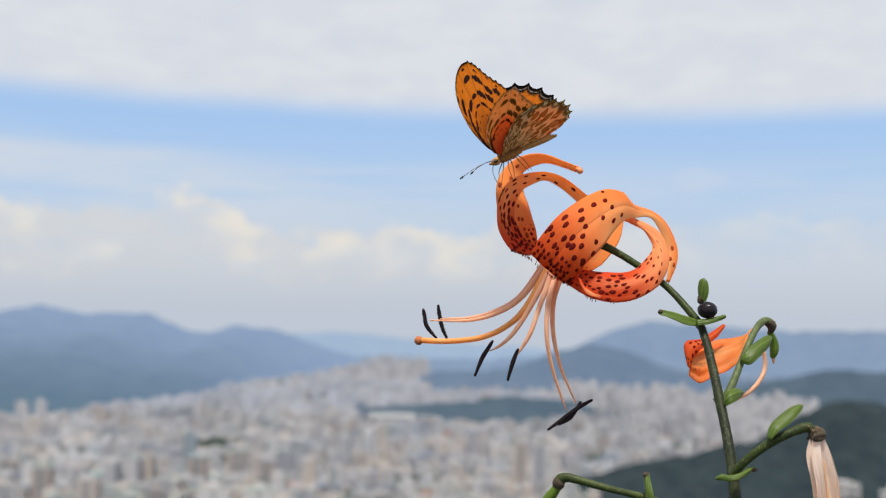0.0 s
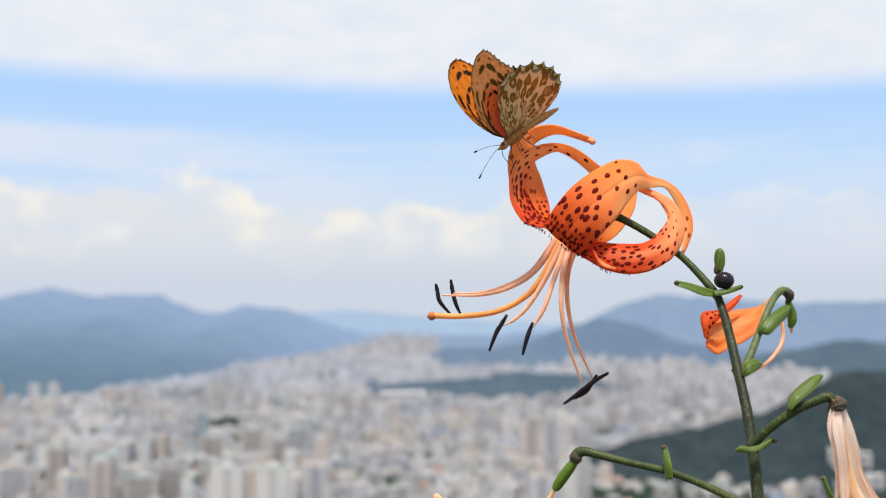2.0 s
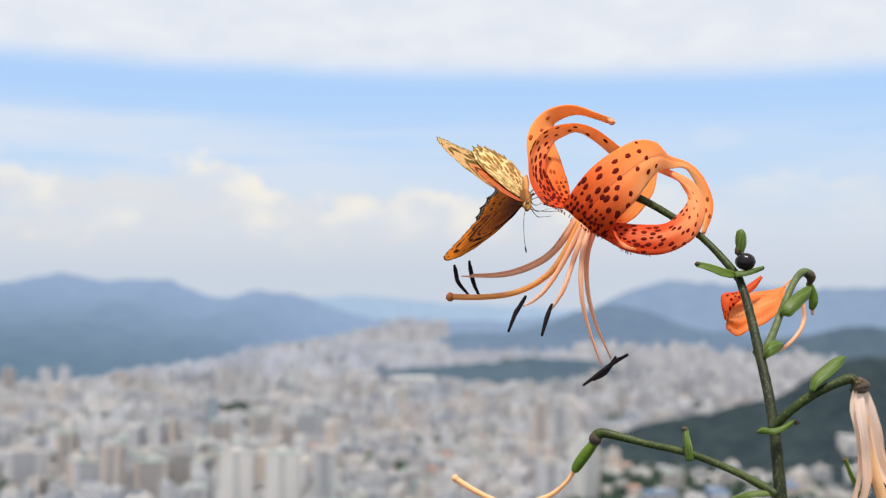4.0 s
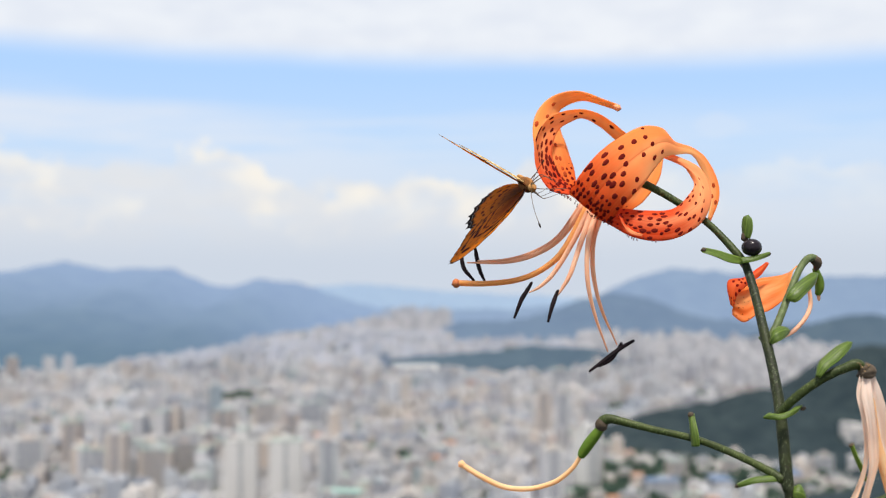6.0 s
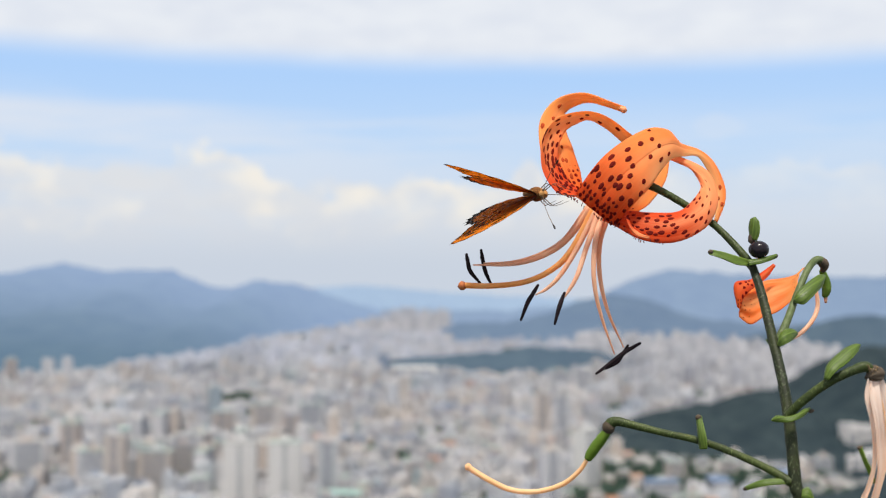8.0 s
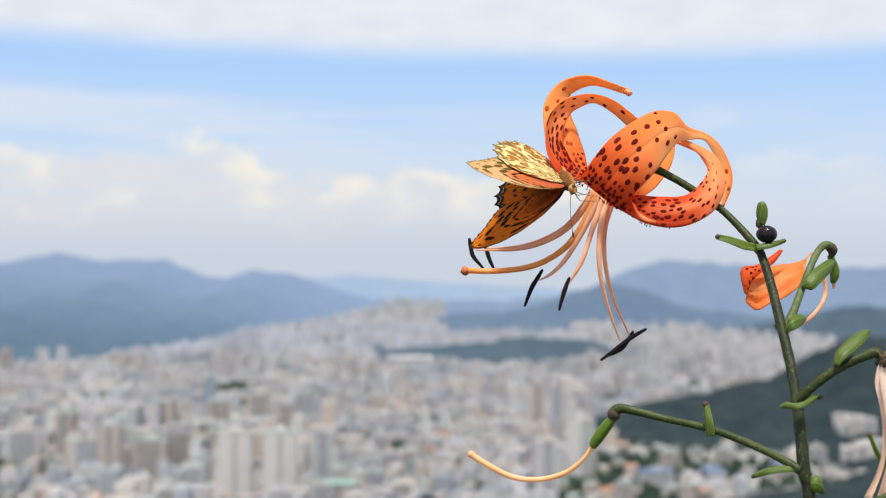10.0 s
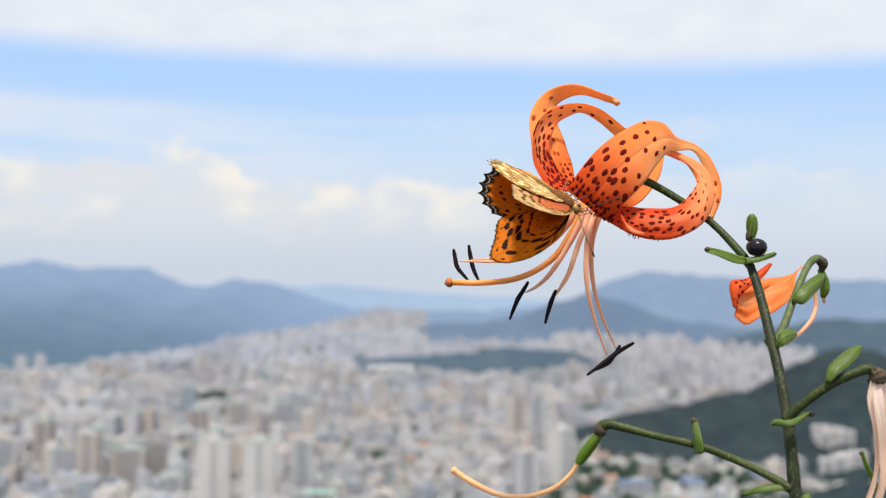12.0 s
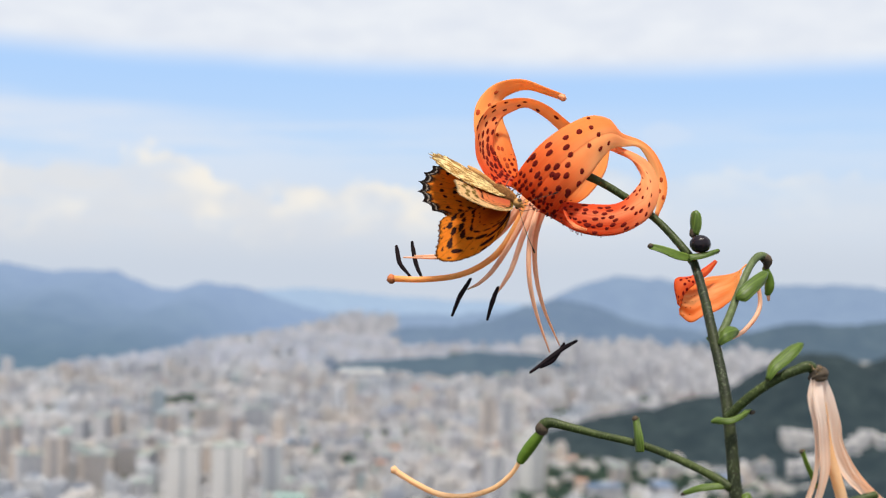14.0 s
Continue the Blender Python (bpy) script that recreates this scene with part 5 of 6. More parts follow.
stalk("old_style", [(0.0561, 0.4403, 1.3769), (0.0527, 0.4414, 1.3715), (0.0464, 0.4435, 1.3660), (0.0367, 0.4456, 1.3628), (0.0268, 0.4476, 1.3631), (0.0180, 0.4495, 1.3667), (0.0101, 0.4514, 1.3712)], [0.8, 0.85, 0.95, 1.0, 1.05, 1.1, 1.15], OLD_STYLE, 40)
stalk("stigma", [(0.0107, 0.4514, 1.3710), (0.0094, 0.4514, 1.3717)], [1.3, 1.5], OLD_STYLE, 6)
leaf([(0.0942, 0.4192, 1.3835), (0.0940, 0.4201, 1.3877), (0.0938, 0.4211, 1.3917), (0.0936, 0.4220, 1.3952)], [(0.0968, 0.4172, 1.3838), (0.0964, 0.4171, 1.3882), (0.0960, 0.4191, 1.3918), (0.0959, 0.4220, 1.3952)])
# lower right: a further small stalk with a green sliver and an orange remnant
leaf([(0.1455, 0.3992, 1.3869), (0.1469, 0.3992, 1.3829), (0.1486, 0.3993, 1.3790), (0.1506, 0.3994, 1.3744)], [(0.1463, 0.3981, 1.3874), (0.1475, 0.3972, 1.3833), (0.1495, 0.3973, 1.3793), (0.1514, 0.3984, 1.3750)], POD)
stalk("side_stalk", [(0.1240, 0.3985, 1.3653), (0.1298, 0.3936, 1.3615), (0.1389, 0.3916, 1.3629), (0.1472, 0.3905, 1.3670), (0.1574, 0.3894, 1.3717), (0.1667, 0.3884, 1.3746)], [1.8, 1.6, 1.5, 1.4, 1.4, 1.3], BRANCH, 30)


# ---- the butterfly ----
def cell_spots(nt, cm, f, cell, rows):
    """Round marks in the cells between the veins, which fan out from the hinge by the angle cell: rows of (radius share, size in cm, breadth). Also gives the veins."""
    hinge = nt.nodes.new("ShaderNodeVectorMath")
    hinge.operation = "SUBTRACT"
    link(nt, warped(nt, cm, 2.6, 0.07), hinge.inputs[0])
    hinge.inputs[1].default_value = (7.3, 3.15, 0)
    sep = nt.nodes.new("ShaderNodeSeparateXYZ")
    link(nt, hinge.outputs[0], sep.inputs[0])
    px, py = sep.outputs[0], sep.outputs[1]
    r = math_node(nt, "SQRT", math_node(nt, "ADD", math_node(nt, "MULTIPLY", px, px), math_node(nt, "MULTIPLY", py, py)))
    run = math_node(nt, "DIVIDE", math_node(nt, "ARCTAN2", py, px), cell)
    fr = math_node(nt, "SUBTRACT", math_node(nt, "FRACT", run), 0.5)
    across = math_node(nt, "MULTIPLY", math_node(nt, "MULTIPLY", fr, r), cell)
    reach = math_node(nt, "DIVIDE", r, math_node(nt, "MAXIMUM", f, 0.05))
    mask = None
    for row, size, broad in rows:
        wn = nt.nodes.new("ShaderNodeTexWhiteNoise")
        wn.noise_dimensions = "2D"
        xy = nt.nodes.new("ShaderNodeCombineXYZ")
        link(nt, math_node(nt, "FLOOR", run), xy.inputs[0])
        xy.inputs[1].default_value = row * 10
        link(nt, xy.outputs[0], wn.inputs["Vector"])
        pick = nt.nodes.new("ShaderNodeSeparateColor")
        link(nt, wn.outputs["Color"], pick.inputs[0])
        mid = math_node(nt, "ADD", math_node(nt, "MULTIPLY", math_node(nt, "SUBTRACT", pick.outputs[0], 0.5), 0.07), row)
        dy = math_node(nt, "MULTIPLY", math_node(nt, "SUBTRACT", f, mid), reach)
        dx = math_node(nt, "DIVIDE", across, broad)
        d = math_node(nt, "SQRT", math_node(nt, "ADD", math_node(nt, "MULTIPLY", dx, dx), math_node(nt, "MULTIPLY", dy, dy)))
        cut = math_node(nt, "MULTIPLY", math_node(nt, "ADD", math_node(nt, "MULTIPLY", pick.outputs[1], 0.45), 0.75), size)
        cut = math_node(nt, "MULTIPLY", cut, smooth(nt, pick.outputs[2], 0.08, 0.16, 0.35, 1.0))
        m = smooth(nt, math_node(nt, "SUBTRACT", cut, d), -0.02, 0.02)
        mask = m if mask is None else math_node(nt, "MAXIMUM", mask, m)
    vein = smooth(nt, math_node(nt, "ABSOLUTE", fr), 0.445, 0.49)
    return mask, vein


def wing_material(name, ground_col, inner, spot_col, cell, rows, margin, cream=None, lift=0.55, margin_at=(0.90, 0.97), span=(0.44, 0.84), dusk=(0.12, 0.5)):
    """Rows of dark spots on a warm ground between dark veins, a dark margin; cream: a second ground colour towards the wing's tip."""
    m, nt, b = material(name, 0.6, 0.12)
    cm, along = uv_of(nt, "cm"), uv_of(nt, "along")
    sep = nt.nodes.new("ShaderNodeSeparateXYZ")
    link(nt, along, sep.inputs[0])
    rad = sep.outputs[1]
    fine = noise_node(nt, cm, 7.0, 5, 0.65)
    col = mixed(nt, smooth(nt, rad, *dusk), inner, ground_col)
    tip = smooth(nt, rad, 0.53, 0.69) if cream else None
    if cream:
        col = mixed(nt, math_node(nt, "MULTIPLY", tip, 0.9), col, cream)
    col = mixed(nt, math_node(nt, "MULTIPLY", smooth(nt, fine, 0.35, 0.7), 0.35), col, tuple(c * 0.62 for c in ground_col))
    spot, vein = cell_spots(nt, cm, rad, cell, rows)
    col = mixed(nt, math_node(nt, "MULTIPLY", vein, 0.25 if cream else 0.55), col, tuple(c * 0.35 for c in ground_col))
    spot = math_node(nt, "MULTIPLY", spot, smooth(nt, rad, 0.15, 0.25))
    ink = mixed(nt, tip, spot_col, (0.24, 0.14, 0.02)) if cream else spot_col
    col = mixed(nt, spot, col, ink)
    edge = smooth(nt, math_node(nt, "ADD", rad, math_node(nt, "MULTIPLY", math_node(nt, "SUBTRACT", fine, 0.5), 0.08)), *margin_at)
    rim = math_node(nt, "MULTIPLY", smooth(nt, sep.outputs[0], span[0] - 0.03, span[0] + 0.03), smooth(nt, sep.outputs[0], span[1] + 0.03, span[1] - 0.03))
    edge = math_node(nt, "MAXIMUM", math_node(nt, "MULTIPLY", edge, rim), smooth(nt, rad, 0.972, 0.985))
    col = mixed(nt, math_node(nt, "MULTIPLY", edge, margin), col, (0.015, 0.010, 0.008))
    if margin == 1.0:
        # a broken pale line inside the black edge
        arc_line = math_node(nt, "MULTIPLY", smooth(nt, rad, 0.925, 0.935), smooth(nt, rad, 0.955, 0.945))
        arc_line = math_node(nt, "MULTIPLY", math_node(nt, "MULTIPLY", arc_line, rim), smooth(nt, fine, 0.42, 0.55))
        col = mixed(nt, math_node(nt, "MULTIPLY", arc_line, 0.8), col, (0.45, 0.40, 0.34))
    link(nt, col, b.inputs["Base Color"])
    bump(nt, b, math_node(nt, "ADD", vein, math_node(nt, "MULTIPLY", fine, 0.6)), 0.3, 0.0002)
    thin(nt, b, col, lift)
    return m


def mottled_material(name, pale, olive, line):
    """Cream hind wing below: olive cells with pale rims and pale centres, dark bars near the edge."""
    m, nt, b = material(name, 0.6, 0.15)
    cm, along = uv_of(nt, "cm"), uv_of(nt, "along")
    sep = nt.nodes.new("ShaderNodeSeparateXYZ")
    link(nt, along, sep.inputs[0])
    rad = sep.outputs[1]
    fine = noise_node(nt, cm, 6.0, 4, 0.6)
    cell = warped(nt, scaled(nt, along, (18.1, 5.6, 1)), 0.8, 0.5)
    vo = voronoi(nt, cell, 1.0, 0.62)
    dist = math_node(nt, "ADD", vo.outputs["Distance"], math_node(nt, "MULTIPLY", math_node(nt, "SUBTRACT", fine, 0.5), 0.34))
    pick = nt.nodes.new("ShaderNodeSeparateColor")
    link(nt, vo.outputs["Color"], pick.inputs[0])
    blob = smooth(nt, dist, 0.46, 0.38)
    eye = math_node(nt, "MULTIPLY", smooth(nt, dist, 0.17, 0.11), smooth(nt, pick.outputs[1], 0.5, 0.7))
    rim = math_node(nt, "MULTIPLY", smooth(nt, dist, 0.24, 0.32), blob)
    shade = mixed(nt, pick.outputs[0], olive, tuple(c * 1.35 for c in olive))
    col = mixed(nt, math_node(nt, "MULTIPLY", blob, smooth(nt, pick.outputs[2], 0.15, 0.4, 0.4, 1.0)), pale, shade)
    col = mixed(nt, math_node(nt, "MULTIPLY", rim, 0.7), col, line)
    col = mixed(nt, math_node(nt, "MULTIPLY", eye, 0.9), col, pale)
    edge = math_node(nt, "ADD", rad, math_node(nt, "MULTIPLY", math_node(nt, "SUBTRACT", fine, 0.5), 0.06))
    band = math_node(nt, "MULTIPLY", smooth(nt, edge, 0.875, 0.895), smooth(nt, edge, 0.945, 0.925))
    band = math_node(nt, "MULTIPLY", band, math_node(nt, "MULTIPLY", smooth(nt, sep.outputs[0], 0.25, 0.31), smooth(nt, sep.outputs[0], 0.72, 0.66)))
    col = mixed(nt, math_node(nt, "MULTIPLY", band, 0.75), col, (0.20, 0.12, 0.04))
    col = mixed(nt, smooth(nt, rad, 0.982, 0.992), col, (0.16, 0.10, 0.04))
    link(nt, col, b.inputs["Base Color"])
    # pale veins between the cells
    vein = smooth(nt, math_node(nt, "ABSOLUTE", math_node(nt, "SUBTRACT", math_node(nt, "FRACT", math_node(nt, "MULTIPLY", sep.outputs[0], 16.2)), 0.5)), 0.44, 0.49)
    bump(nt, b, math_node(nt, "ADD", vein, math_node(nt, "MULTIPLY", blob, 0.5)), 0.35, 0.0002)
    thin(nt, b, mixed(nt, 0.28, mixed(nt, 1.0, col, (1.0, 0.62, 0.20), "MULTIPLY"), (1.0, 0.36, 0.05)), 0.36)
    return m


FORE_ROWS = ((0.935, 0.062, 1.1), (0.82, 0.132, 1.15), (0.665, 0.130, 1.15), (0.53, 0.078, 1.45), (0.40, 0.038, 1.15))
# dark roots: the wings' own brown, with shade beside the body painted in
FW_TOP = wing_material("forewing_upper", (0.80, 0.250, 0.013), (0.20, 0.046, 0.008), (0.035, 0.010, 0.006), 0.118, FORE_ROWS, 0.85, margin_at=(0.955, 0.99), lift=0.57, span=(0.48, 0.73), dusk=(0.14, 0.60))
HW_TOP = wing_material("hindwing_upper", (0.80, 0.265, 0.014), (0.105, 0.038, 0.009), (0.035, 0.010, 0.006), 0.150, ((0.755, 0.076, 1.15), (0.60, 0.078, 1.15), (0.44, 0.042, 1.3)), 1.0, margin_at=(0.86, 0.915), span=(0.28, 0.69), dusk=(0.20, 0.74), lift=0.57)
FW_BELOW = wing_material("forewing_below", (0.86, 0.27, 0.085), (0.84, 0.18, 0.08), (0.022, 0.009, 0.008), 0.118, FORE_ROWS, 0.5, cream=(0.92, 0.74, 0.36), margin_at=(0.95, 0.99), span=(0.48, 0.73))
HW_BELOW = mottled_material("hindwing_below", (1.0, 0.78, 0.36), (0.33, 0.168, 0.023), (0.19, 0.070, 0.011))
def pelt_material(name, side, back, scale):
    """Short fur: tawny on the sides and below, dark along the back."""
    m, nt, b = material(name, 0.9, 0.08)
    p = coords(nt)
    sep = nt.nodes.new("ShaderNodeSeparateXYZ")
    link(nt, p, sep.inputs[0])
    hair = noise_node(nt, scaled(nt, p, (1, 1, 1)), scale, 4, 0.7)
    ring = nt.nodes.new("ShaderNodeTexWave")
    ring.bands_direction = "X"
    ring.inputs["Scale"].default_value, ring.inputs["Distortion"].default_value = 130.0, 1.0
    link(nt, p, ring.inputs["Vector"])
    z = math_node(nt, "ADD", sep.outputs[2], math_node(nt, "MULTIPLY", math_node(nt, "SUBTRACT", hair, 0.5), 0.0012))
    col = mixed(nt, smooth(nt, z, -0.0008, 0.0010), side, back)
    col = mixed(nt, math_node(nt, "MULTIPLY", smooth(nt, ring.outputs["Fac"], 0.6, 0.95), 0.3), col, tuple(c * 0.5 for c in side))
    col = mixed(nt, math_node(nt, "MULTIPLY", smooth(nt, hair, 0.45, 0.75), 0.5), col, tuple(min(1, c * 1.5) for c in side))
    link(nt, col, b.inputs["Base Color"])
    bump(nt, b, hair, 0.8, 0.0004)
    return m


FUR = pelt_material("butterfly_fur", (0.42, 0.19, 0.055), (0.12, 0.050, 0.018), 2600)
FUR_DARK = pelt_material("butterfly_abdomen", (0.52, 0.27, 0.09), (0.12, 0.055, 0.022), 2200)
FUR_PALE = stalk_material("butterfly_pale_fur", (0.38, 0.18, 0.055), (0.55, 0.29, 0.10), (0.34, 0.15, 0.05), 2000, 0.9)
EYE_BROWN = stalk_material("butterfly_eye", (0.05, 0.03, 0.02), (0.10, 0.06, 0.03), (0.03, 0.02, 0.01), 1500, 0.25)
FEELER = stalk_material("feeler", (0.10, 0.07, 0.045), (0.16, 0.11, 0.07), (0.05, 0.03, 0.02), 1500, 0.5)
CLUB = stalk_material("feeler_club", (0.02, 0.015, 0.012), (0.03, 0.02, 0.015), (0.02, 0.01, 0.01), 1500, 0.5)

FOREWING = [(0.05, 0.02), (0.56, 0.25), (1.24, 0.79), (1.81, 1.5), (2.18, 2.21), (2.34, 2.93), (2.30, 3.46), (2.12, 3.74), (1.86, 3.80), (1.55, 3.64), (1.15, 3.40), (0.74, 3.20), (0.34, 3.02), (0.06, 2.70), (-0.08, 1.70), (-0.06, 0.73), (-0.04, 0.05)]
HINDWING = [(0.12, 0.03), (0.36, 0.5), (0.42, 1.1), (0.34, 1.8), (0.08, 2.44), (-0.5, 2.76), (-1.16, 2.78), (-1.76, 2.54), (-2.24, 2.14), (-2.58, 1.6), (-2.62, 1.12), (-2.3, 0.64), (-1.7, 0.28), (-0.9, 0.08), (-0.2, 0.0)]


def wing(name, outline, side, mats, scallop, first, last, camber):
    """A thin wing in its plane, hinge at the origin; upper and under face each with its own scales. Scallops between first and last of the outline."""
    n, m, th = 96, 16, 0.00007
    ring = spline(outline, n)
    run = np.concatenate([[0], np.cumsum(np.linalg.norm(np.diff(ring, axis=0), axis=1))])
    run /= run[-1]
    root = Vector((0.0, 0.05))
    bm = bmesh.new()
    u1, u2 = bm.loops.layers.uv.new("cm"), bm.loops.layers.uv.new("along")
    top, bot, meta = [], [], []
    for i in range(n + 1):
        s = i / n * (len(outline) - 1)
        p = Vector(ring[i])
        if first <= s <= last:
            k = (s - first) / (last - first) * scallop
            p = root + (p - root) * (1 + 0.035 * (abs((k % 1) - 0.5) * 2) ** 3 * (2.0 if scallop == 7 else 0.8) - 0.008)
        r1, r2, mt = [], [], []
        for j in range(m + 1):
            f = (j / m) ** 0.85
            q = root + (p - root) * f
            h = camber * math.sin(math.pi * f) + 0.012 * math.sin(i * 0.9) * f * f * 0.6
            w = 0.3 + 0.7 * (1 - f)
            r1.append(bm.verts.new((q.x * 0.01, side * q.y * 0.01, h * 0.01 + th * w)))
            r2.append(bm.verts.new((q.x * 0.01, side * q.y * 0.01, h * 0.01 - th * w)))
            mt.append((q.x + 7.3, q.y + 3.1, run[i], f))
        top.append(r1), bot.append(r2), meta.append(mt)

    def face(vs, ids, slot):
        if len(set(vs)) < 3:
            return
        fc = bm.faces.new(vs)
        fc.material_index = slot
        for lp, (i, j) in zip(fc.loops, ids):
            lp[u1].uv, lp[u2].uv = meta[i][j][:2], meta[i][j][2:]

    for i in range(n):
        for j in range(m):
            ids = [(i, j), (i, j + 1), (i + 1, j + 1), (i + 1, j)]
            face([top[a][c] for a, c in ids][::-side], ids[::-side], 0)
            face([bot[a][c] for a, c in ids][::side], ids[::side], 1)
        ids = [(i, m), (i + 1, m), (i + 1, m), (i, m)]
        face([top[i][m], top[i + 1][m], bot[i + 1][m], bot[i][m]], ids, 0)
    return part(name, bm, mats, butterfly)


butterfly = tagged(new("butterfly"), "orange fritillary butterfly with black spots, clinging to the lily", "butterfly")
CM = 0.01


def body_tube(name, points, radii, mat, n=16, seg=12, rough=0.0, parent=None, label=""):
    return part(name, tube([tuple(c * CM for c in p) for p in points], [r * CM for r in radii], n, seg, rough), mat, parent or butterfly, label)


body_tube("thorax", [(-0.4, 0, 0.02), (-0.15, 0, 0.05), (0.2, 0, 0.05), (0.48, 0, 0.02), (0.62, 0, 0.0)], [0.20, 0.27, 0.29, 0.23, 0.14], FUR, 18, 16, 0.14, None, "furry brown thorax")
body_tube("abdomen", [(-0.35, 0, 0.02), (-0.75, 0, 0.0), (-1.2, 0, -0.05), (-1.65, 0, -0.11), (-2.02, 0, -0.16)], [0.15, 0.165, 0.165, 0.12, 0.045], FUR_DARK, 24, 14, 0.08, None, "ringed brown abdomen")
head = body_tube("head", [(0.56, 0, 0.0), (0.7, 0, -0.01), (0.84, 0, -0.03), (0.94, 0, -0.06)], [0.13, 0.17, 0.15, 0.06], FUR_PALE, 12, 12, 0.12, None, "pale tawny furry head")
for side in (1, -1):
    bm = bmesh.new()
    bmesh.ops.create_icosphere(bm, subdivisions=3, radius=0.088 * CM)
    bmesh.ops.translate(bm, verts=bm.verts, vec=(0.78 * CM, side * 0.13 * CM, 0.0))
    part("eye", bm, EYE_BROWN, head)
    body_tube("antenna", [(0.86, side * 0.05, 0.06), (1.16, side * 0.32, 0.12), (1.62, side * 0.78, 0.10), (2.06, side * 1.20, 0.02)], [0.014, 0.012, 0.012, 0.013], FEELER, 16, 6, 0, head, "thin brown antenna")
    body_tube("antenna_club", [(2.01, side * 1.155, 0.03), (2.09, side * 1.235, 0.01), (2.17, side * 1.315, -0.01)], [0.02, 0.038, 0.025], CLUB, 8, 8, 0, head, "black antenna club")
    for at, reach in ((0.45, 0.75), (0.2, 0.25), (-0.1, -0.35)):
        body_tube("leg", [(at, side * 0.12, -0.12), (at + reach * 0.35, side * 0.42, -0.42), (at + reach * 0.5, side * 0.40, -0.62), (at + reach * 0.8, side * 0.22, -0.98)], [0.024, 0.017, 0.012, 0.008], FEELER, 14, 6, 0)
body_tube("proboscis", [(0.90, 0, -0.08), (1.06, 0, -0.34), (1.10, 0, -0.75), (1.02, 0, -1.12), (1.08, 0, -1.34)], [0.018, 0.014, 0.013, 0.012, 0.010], FEELER, 20, 6, 0, head, "thin dark coiled tongue, unrolled")
body_tube("palp", [(0.86, 0, -0.05), (0.98, 0, -0.02), (1.06, 0, 0.02)], [0.07, 0.06, 0.02], FUR, 8, 8, 0.1, head)

WINGS = {}
for side, word in ((1, "left"), (-1, "right")):
    WINGS[word, "fore"] = tagged(wing("forewing", FOREWING, side, (FW_TOP, FW_BELOW), 9, 7.5, 13.0, 0.05), "orange forewing with black spots, cream-tipped below")
    WINGS[word, "hind"] = tagged(wing("hindwing", HINDWING, side, (HW_TOP, HW_BELOW), 7, 4.0, 10.0, -0.04), "scalloped hindwing, black-edged orange above, cream and olive below")


def fore_pose(side, lift, sweep):
    return pose(0, 0, 0.0002, side * lift) @ pose(0.0055, side * 0.0018, 0.0003, 0, 0, side * sweep)


def hind_pose(side, lift, sweep):
    return pose(0, 0, 0.0002, side * lift) @ pose(0.0018, side * 0.0012, -0.0001, 0, 0, side * sweep)


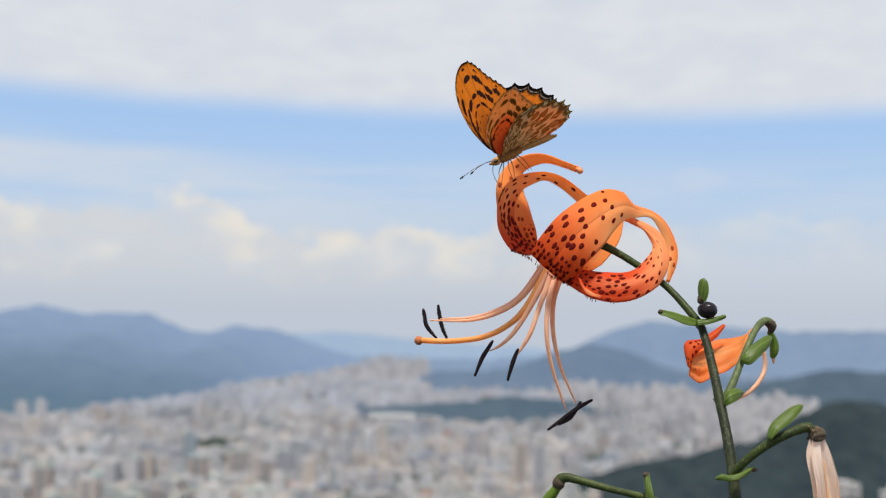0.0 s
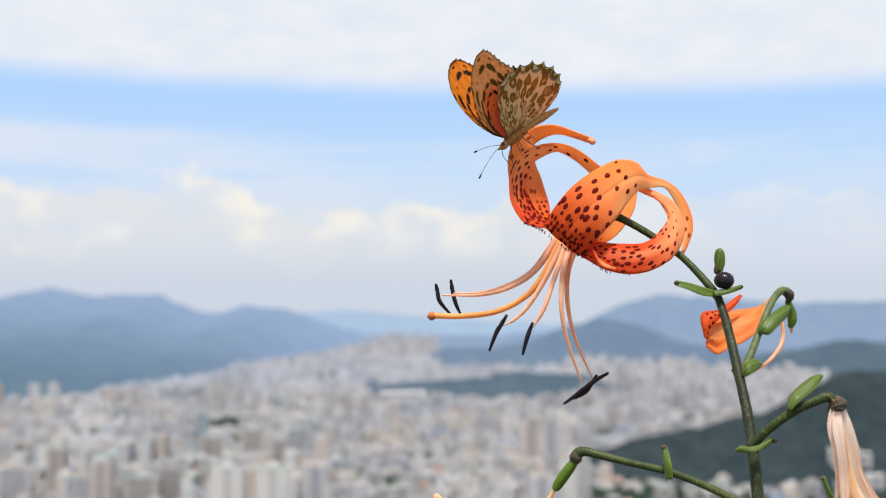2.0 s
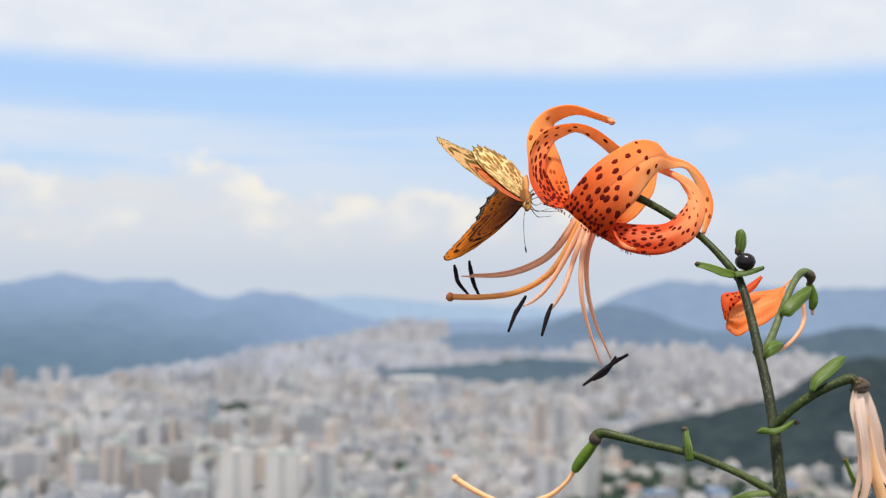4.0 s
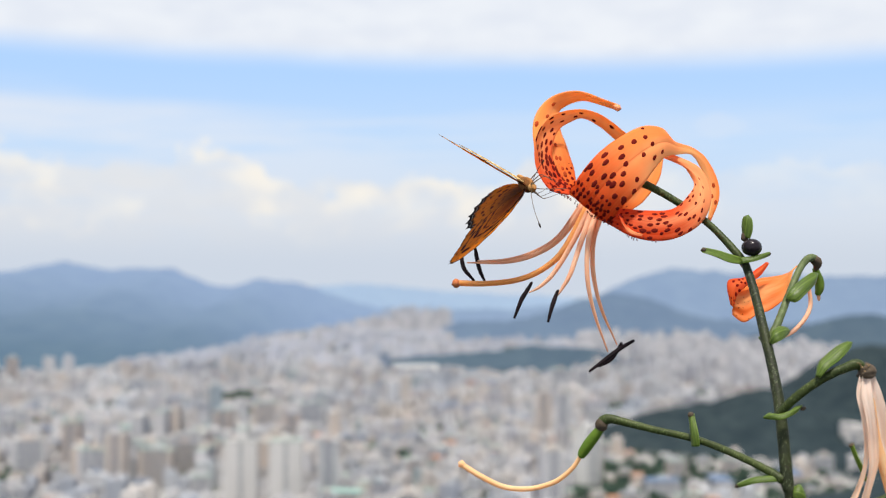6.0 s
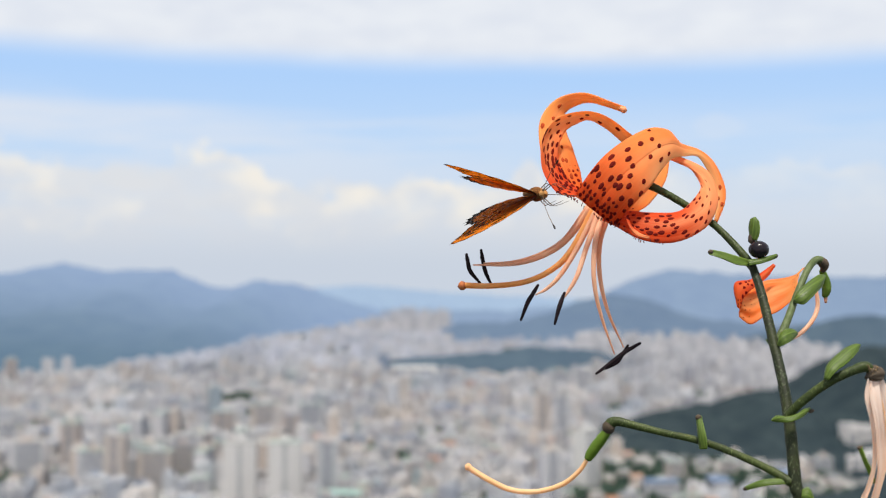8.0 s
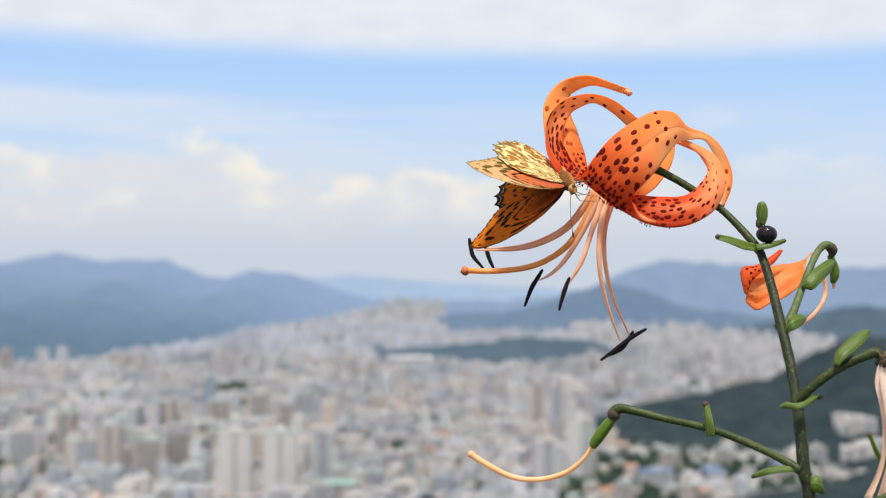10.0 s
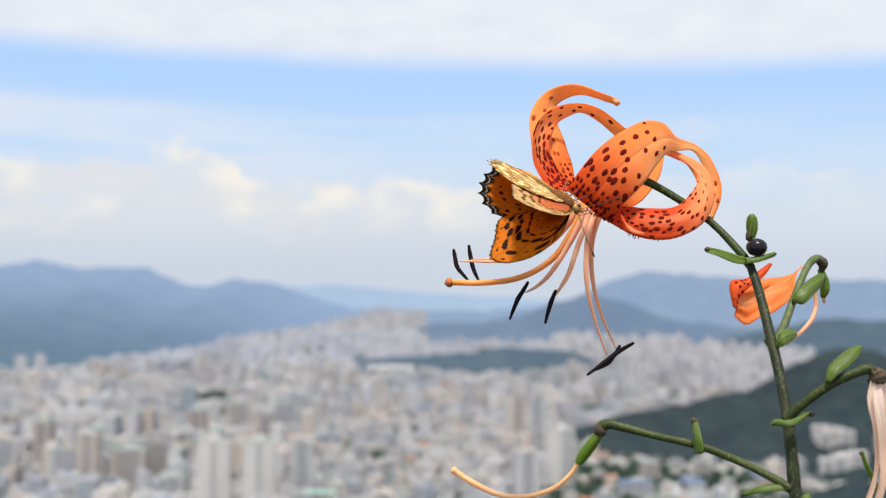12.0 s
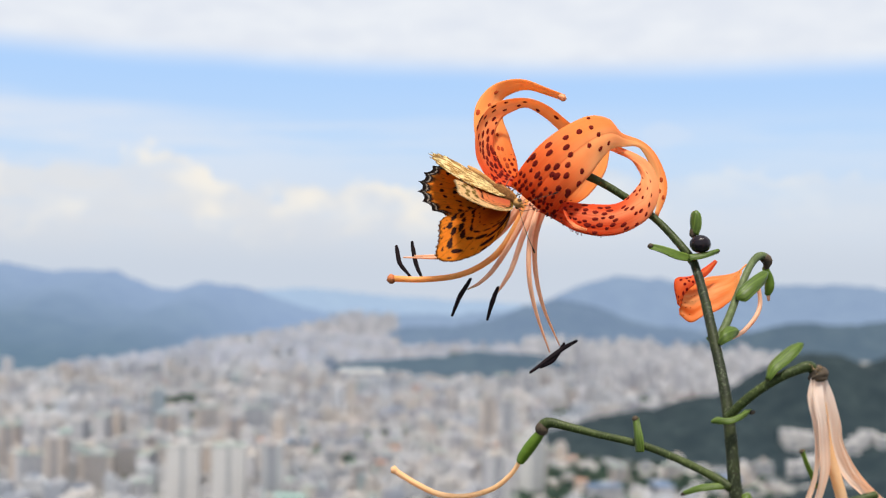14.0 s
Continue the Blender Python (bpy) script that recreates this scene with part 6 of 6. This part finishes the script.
# seconds; place and turn of the body; lift of the left and right wings; sweep of the fore and hind wings
FLIGHT = [
    (0, (0.0451, 0.4534, 1.5204, -3.0, 27.9, -174.4), 29, 74, 39, 16),
    (0.5, (0.0415, 0.4565, 1.5185, 10.2, 42.3, -175.9), 26, 77, 44, 11),
    (1, (0.0418, 0.4577, 1.5190, 24.3, 38.6, -162.6), 10, 78, 43, 5),
    (1.5, (0.0421, 0.4533, 1.5158, -15.1, 40.1, 156.6), 24, 70, 42, 13),
    (2, (0.0436, 0.4623, 1.5176, 22.3, 37.3, -172.9), 28, 90, 38, 10),
    (2.2, (0.0371, 0.4581, 1.5108, 23.1, 53.0, -158.1), 37, 68, 29, -2),
    (2.3, (0.0306, 0.4536, 1.4964, 116.4, 38.9, -49.9), 35, 2, 32, -7),
    (2.5, (0.0353, 0.4577, 1.4950, 103.9, 43.2, -78.5), 49, 34, 25, -4),
    (2.7, (0.0382, 0.4540, 1.4963, 89.2, 34.0, -93.8), 45, 68, 30, 2),
    (3, (0.0354, 0.4572, 1.4936, 66.7, 39.6, -96.7), 80, 94, 19, 20),
    (3.3, (0.0370, 0.4585, 1.4922, 70.5, 29.6, -107.5), 44, 50, 35, 1),
    (3.5, (0.0371, 0.4610, 1.4903, 72.1, 40.6, -86.9), 79, 74, 25, 18),
    (3.7, (0.0390, 0.4587, 1.4922, 80.1, 34.2, -98.8), 77, 63, 29, -3),
    (4, (0.0386, 0.4593, 1.4833, 86.1, 31.4, -89.9), 58, 44, 39, 16),
    (4.1, (0.0416, 0.4604, 1.4820, 87.6, 20.3, -112.2), 72, 63, 29, -9),
    (4.2, (0.0458, 0.4603, 1.4840, 100.4, 19.0, -118.1), 89, 58, 33, -9),
    (4.5, (0.0384, 0.4568, 1.4823, 89.1, 30.9, -85.0), 59, 44, 43, 13),
    (6.3, (0.0365, 0.4565, 1.4830, 90.6, 8.3, -80.7), 61, 49, 17, 0),
    (6.5, (0.0390, 0.4544, 1.4797, 85.7, 1.7, -85.5), 66, 56, 26, 0),
    (6.7, (0.0373, 0.4561, 1.4797, 89.4, 0.1, -76.7), 95, 81, 17, 0),
    (6.8, (0.0360, 0.4561, 1.4799, 87.2, 1.2, -80.2), 87, 65, 19, -0),
    (7, (0.0369, 0.4565, 1.4807, 87.9, 0.7, -84.5), 57, 48, 20, -0),
    (7.3, (0.0353, 0.4557, 1.4802, 88.0, 0.8, -73.1), 90, 75, 25, 1),
    (7.5, (0.0386, 0.4557, 1.4792, 87.4, 1.6, -85.7), 68, 53, 25, 0),
    (7.7, (0.0378, 0.4558, 1.4797, 87.5, -0.5, -77.7), 72, 57, 16, 0),
    (9.8, (0.0443, 0.4595, 1.4800, 91.7, 27.6, -82.4), 90, 74, 30, -0),
    (10, (0.0474, 0.4506, 1.4785, 83.5, 32.0, -77.2), 82, 49, 24, 3),
    (10.2, (0.0459, 0.4553, 1.4805, 92.9, 31.9, -63.0), 38, 28, 39, 16),
    (10.5, (0.0486, 0.4481, 1.4784, 84.5, 33.8, -58.5), 93, 60, 27, 13),
    (10.7, (0.0532, 0.4611, 1.4805, 108.7, 45.5, -27.3), 42, 49, 24, 8),
    (10.9, (0.0515, 0.4571, 1.4783, 129.1, 31.1, 2.4), 37, 43, 44, 17),
    (11, (0.0492, 0.4516, 1.4764, 117.5, 32.5, -29.0), 46, 72, 30, 23),
    (11.2, (0.0510, 0.4599, 1.4772, 112.1, 33.6, -26.5), 73, 79, 26, 4),
    (11.5, (0.0490, 0.4423, 1.4755, 116.1, 35.4, -31.3), 43, 67, 31, 22),
    (12, (0.0494, 0.4441, 1.4752, 107.9, 32.0, -30.6), 73, 73, 31, 21),
    (12.5, (0.0512, 0.4489, 1.4759, 104.1, 33.4, -40.8), 87, 86, 18, 10),
    (13, (0.0498, 0.4500, 1.4755, 101.6, 33.5, -44.4), 81, 83, 20, 7),
    (13.5, (0.0451, 0.4462, 1.4778, 78.3, 42.1, -48.5), 46, 15, 35, 22),
    (14, (0.0495, 0.4467, 1.4755, 105.4, 31.9, -37.5), 71, 74, 21, 15),
]


def motions():
    walk(butterfly, [(t, pose(*place)) for t, place, left, right, fore, hind in FLIGHT])
    for word, side in (("left", 1), ("right", -1)):
        lifts = [(t, left if side > 0 else right, fore, hind) for t, place, left, right, fore, hind in FLIGHT]
        walk(WINGS[word, "fore"], [(t, fore_pose(side, lift, fore)) for t, lift, fore, hind in lifts])
        walk(WINGS[word, "hind"], [(t, hind_pose(side, lift, hind)) for t, lift, fore, hind in lifts])


motions()
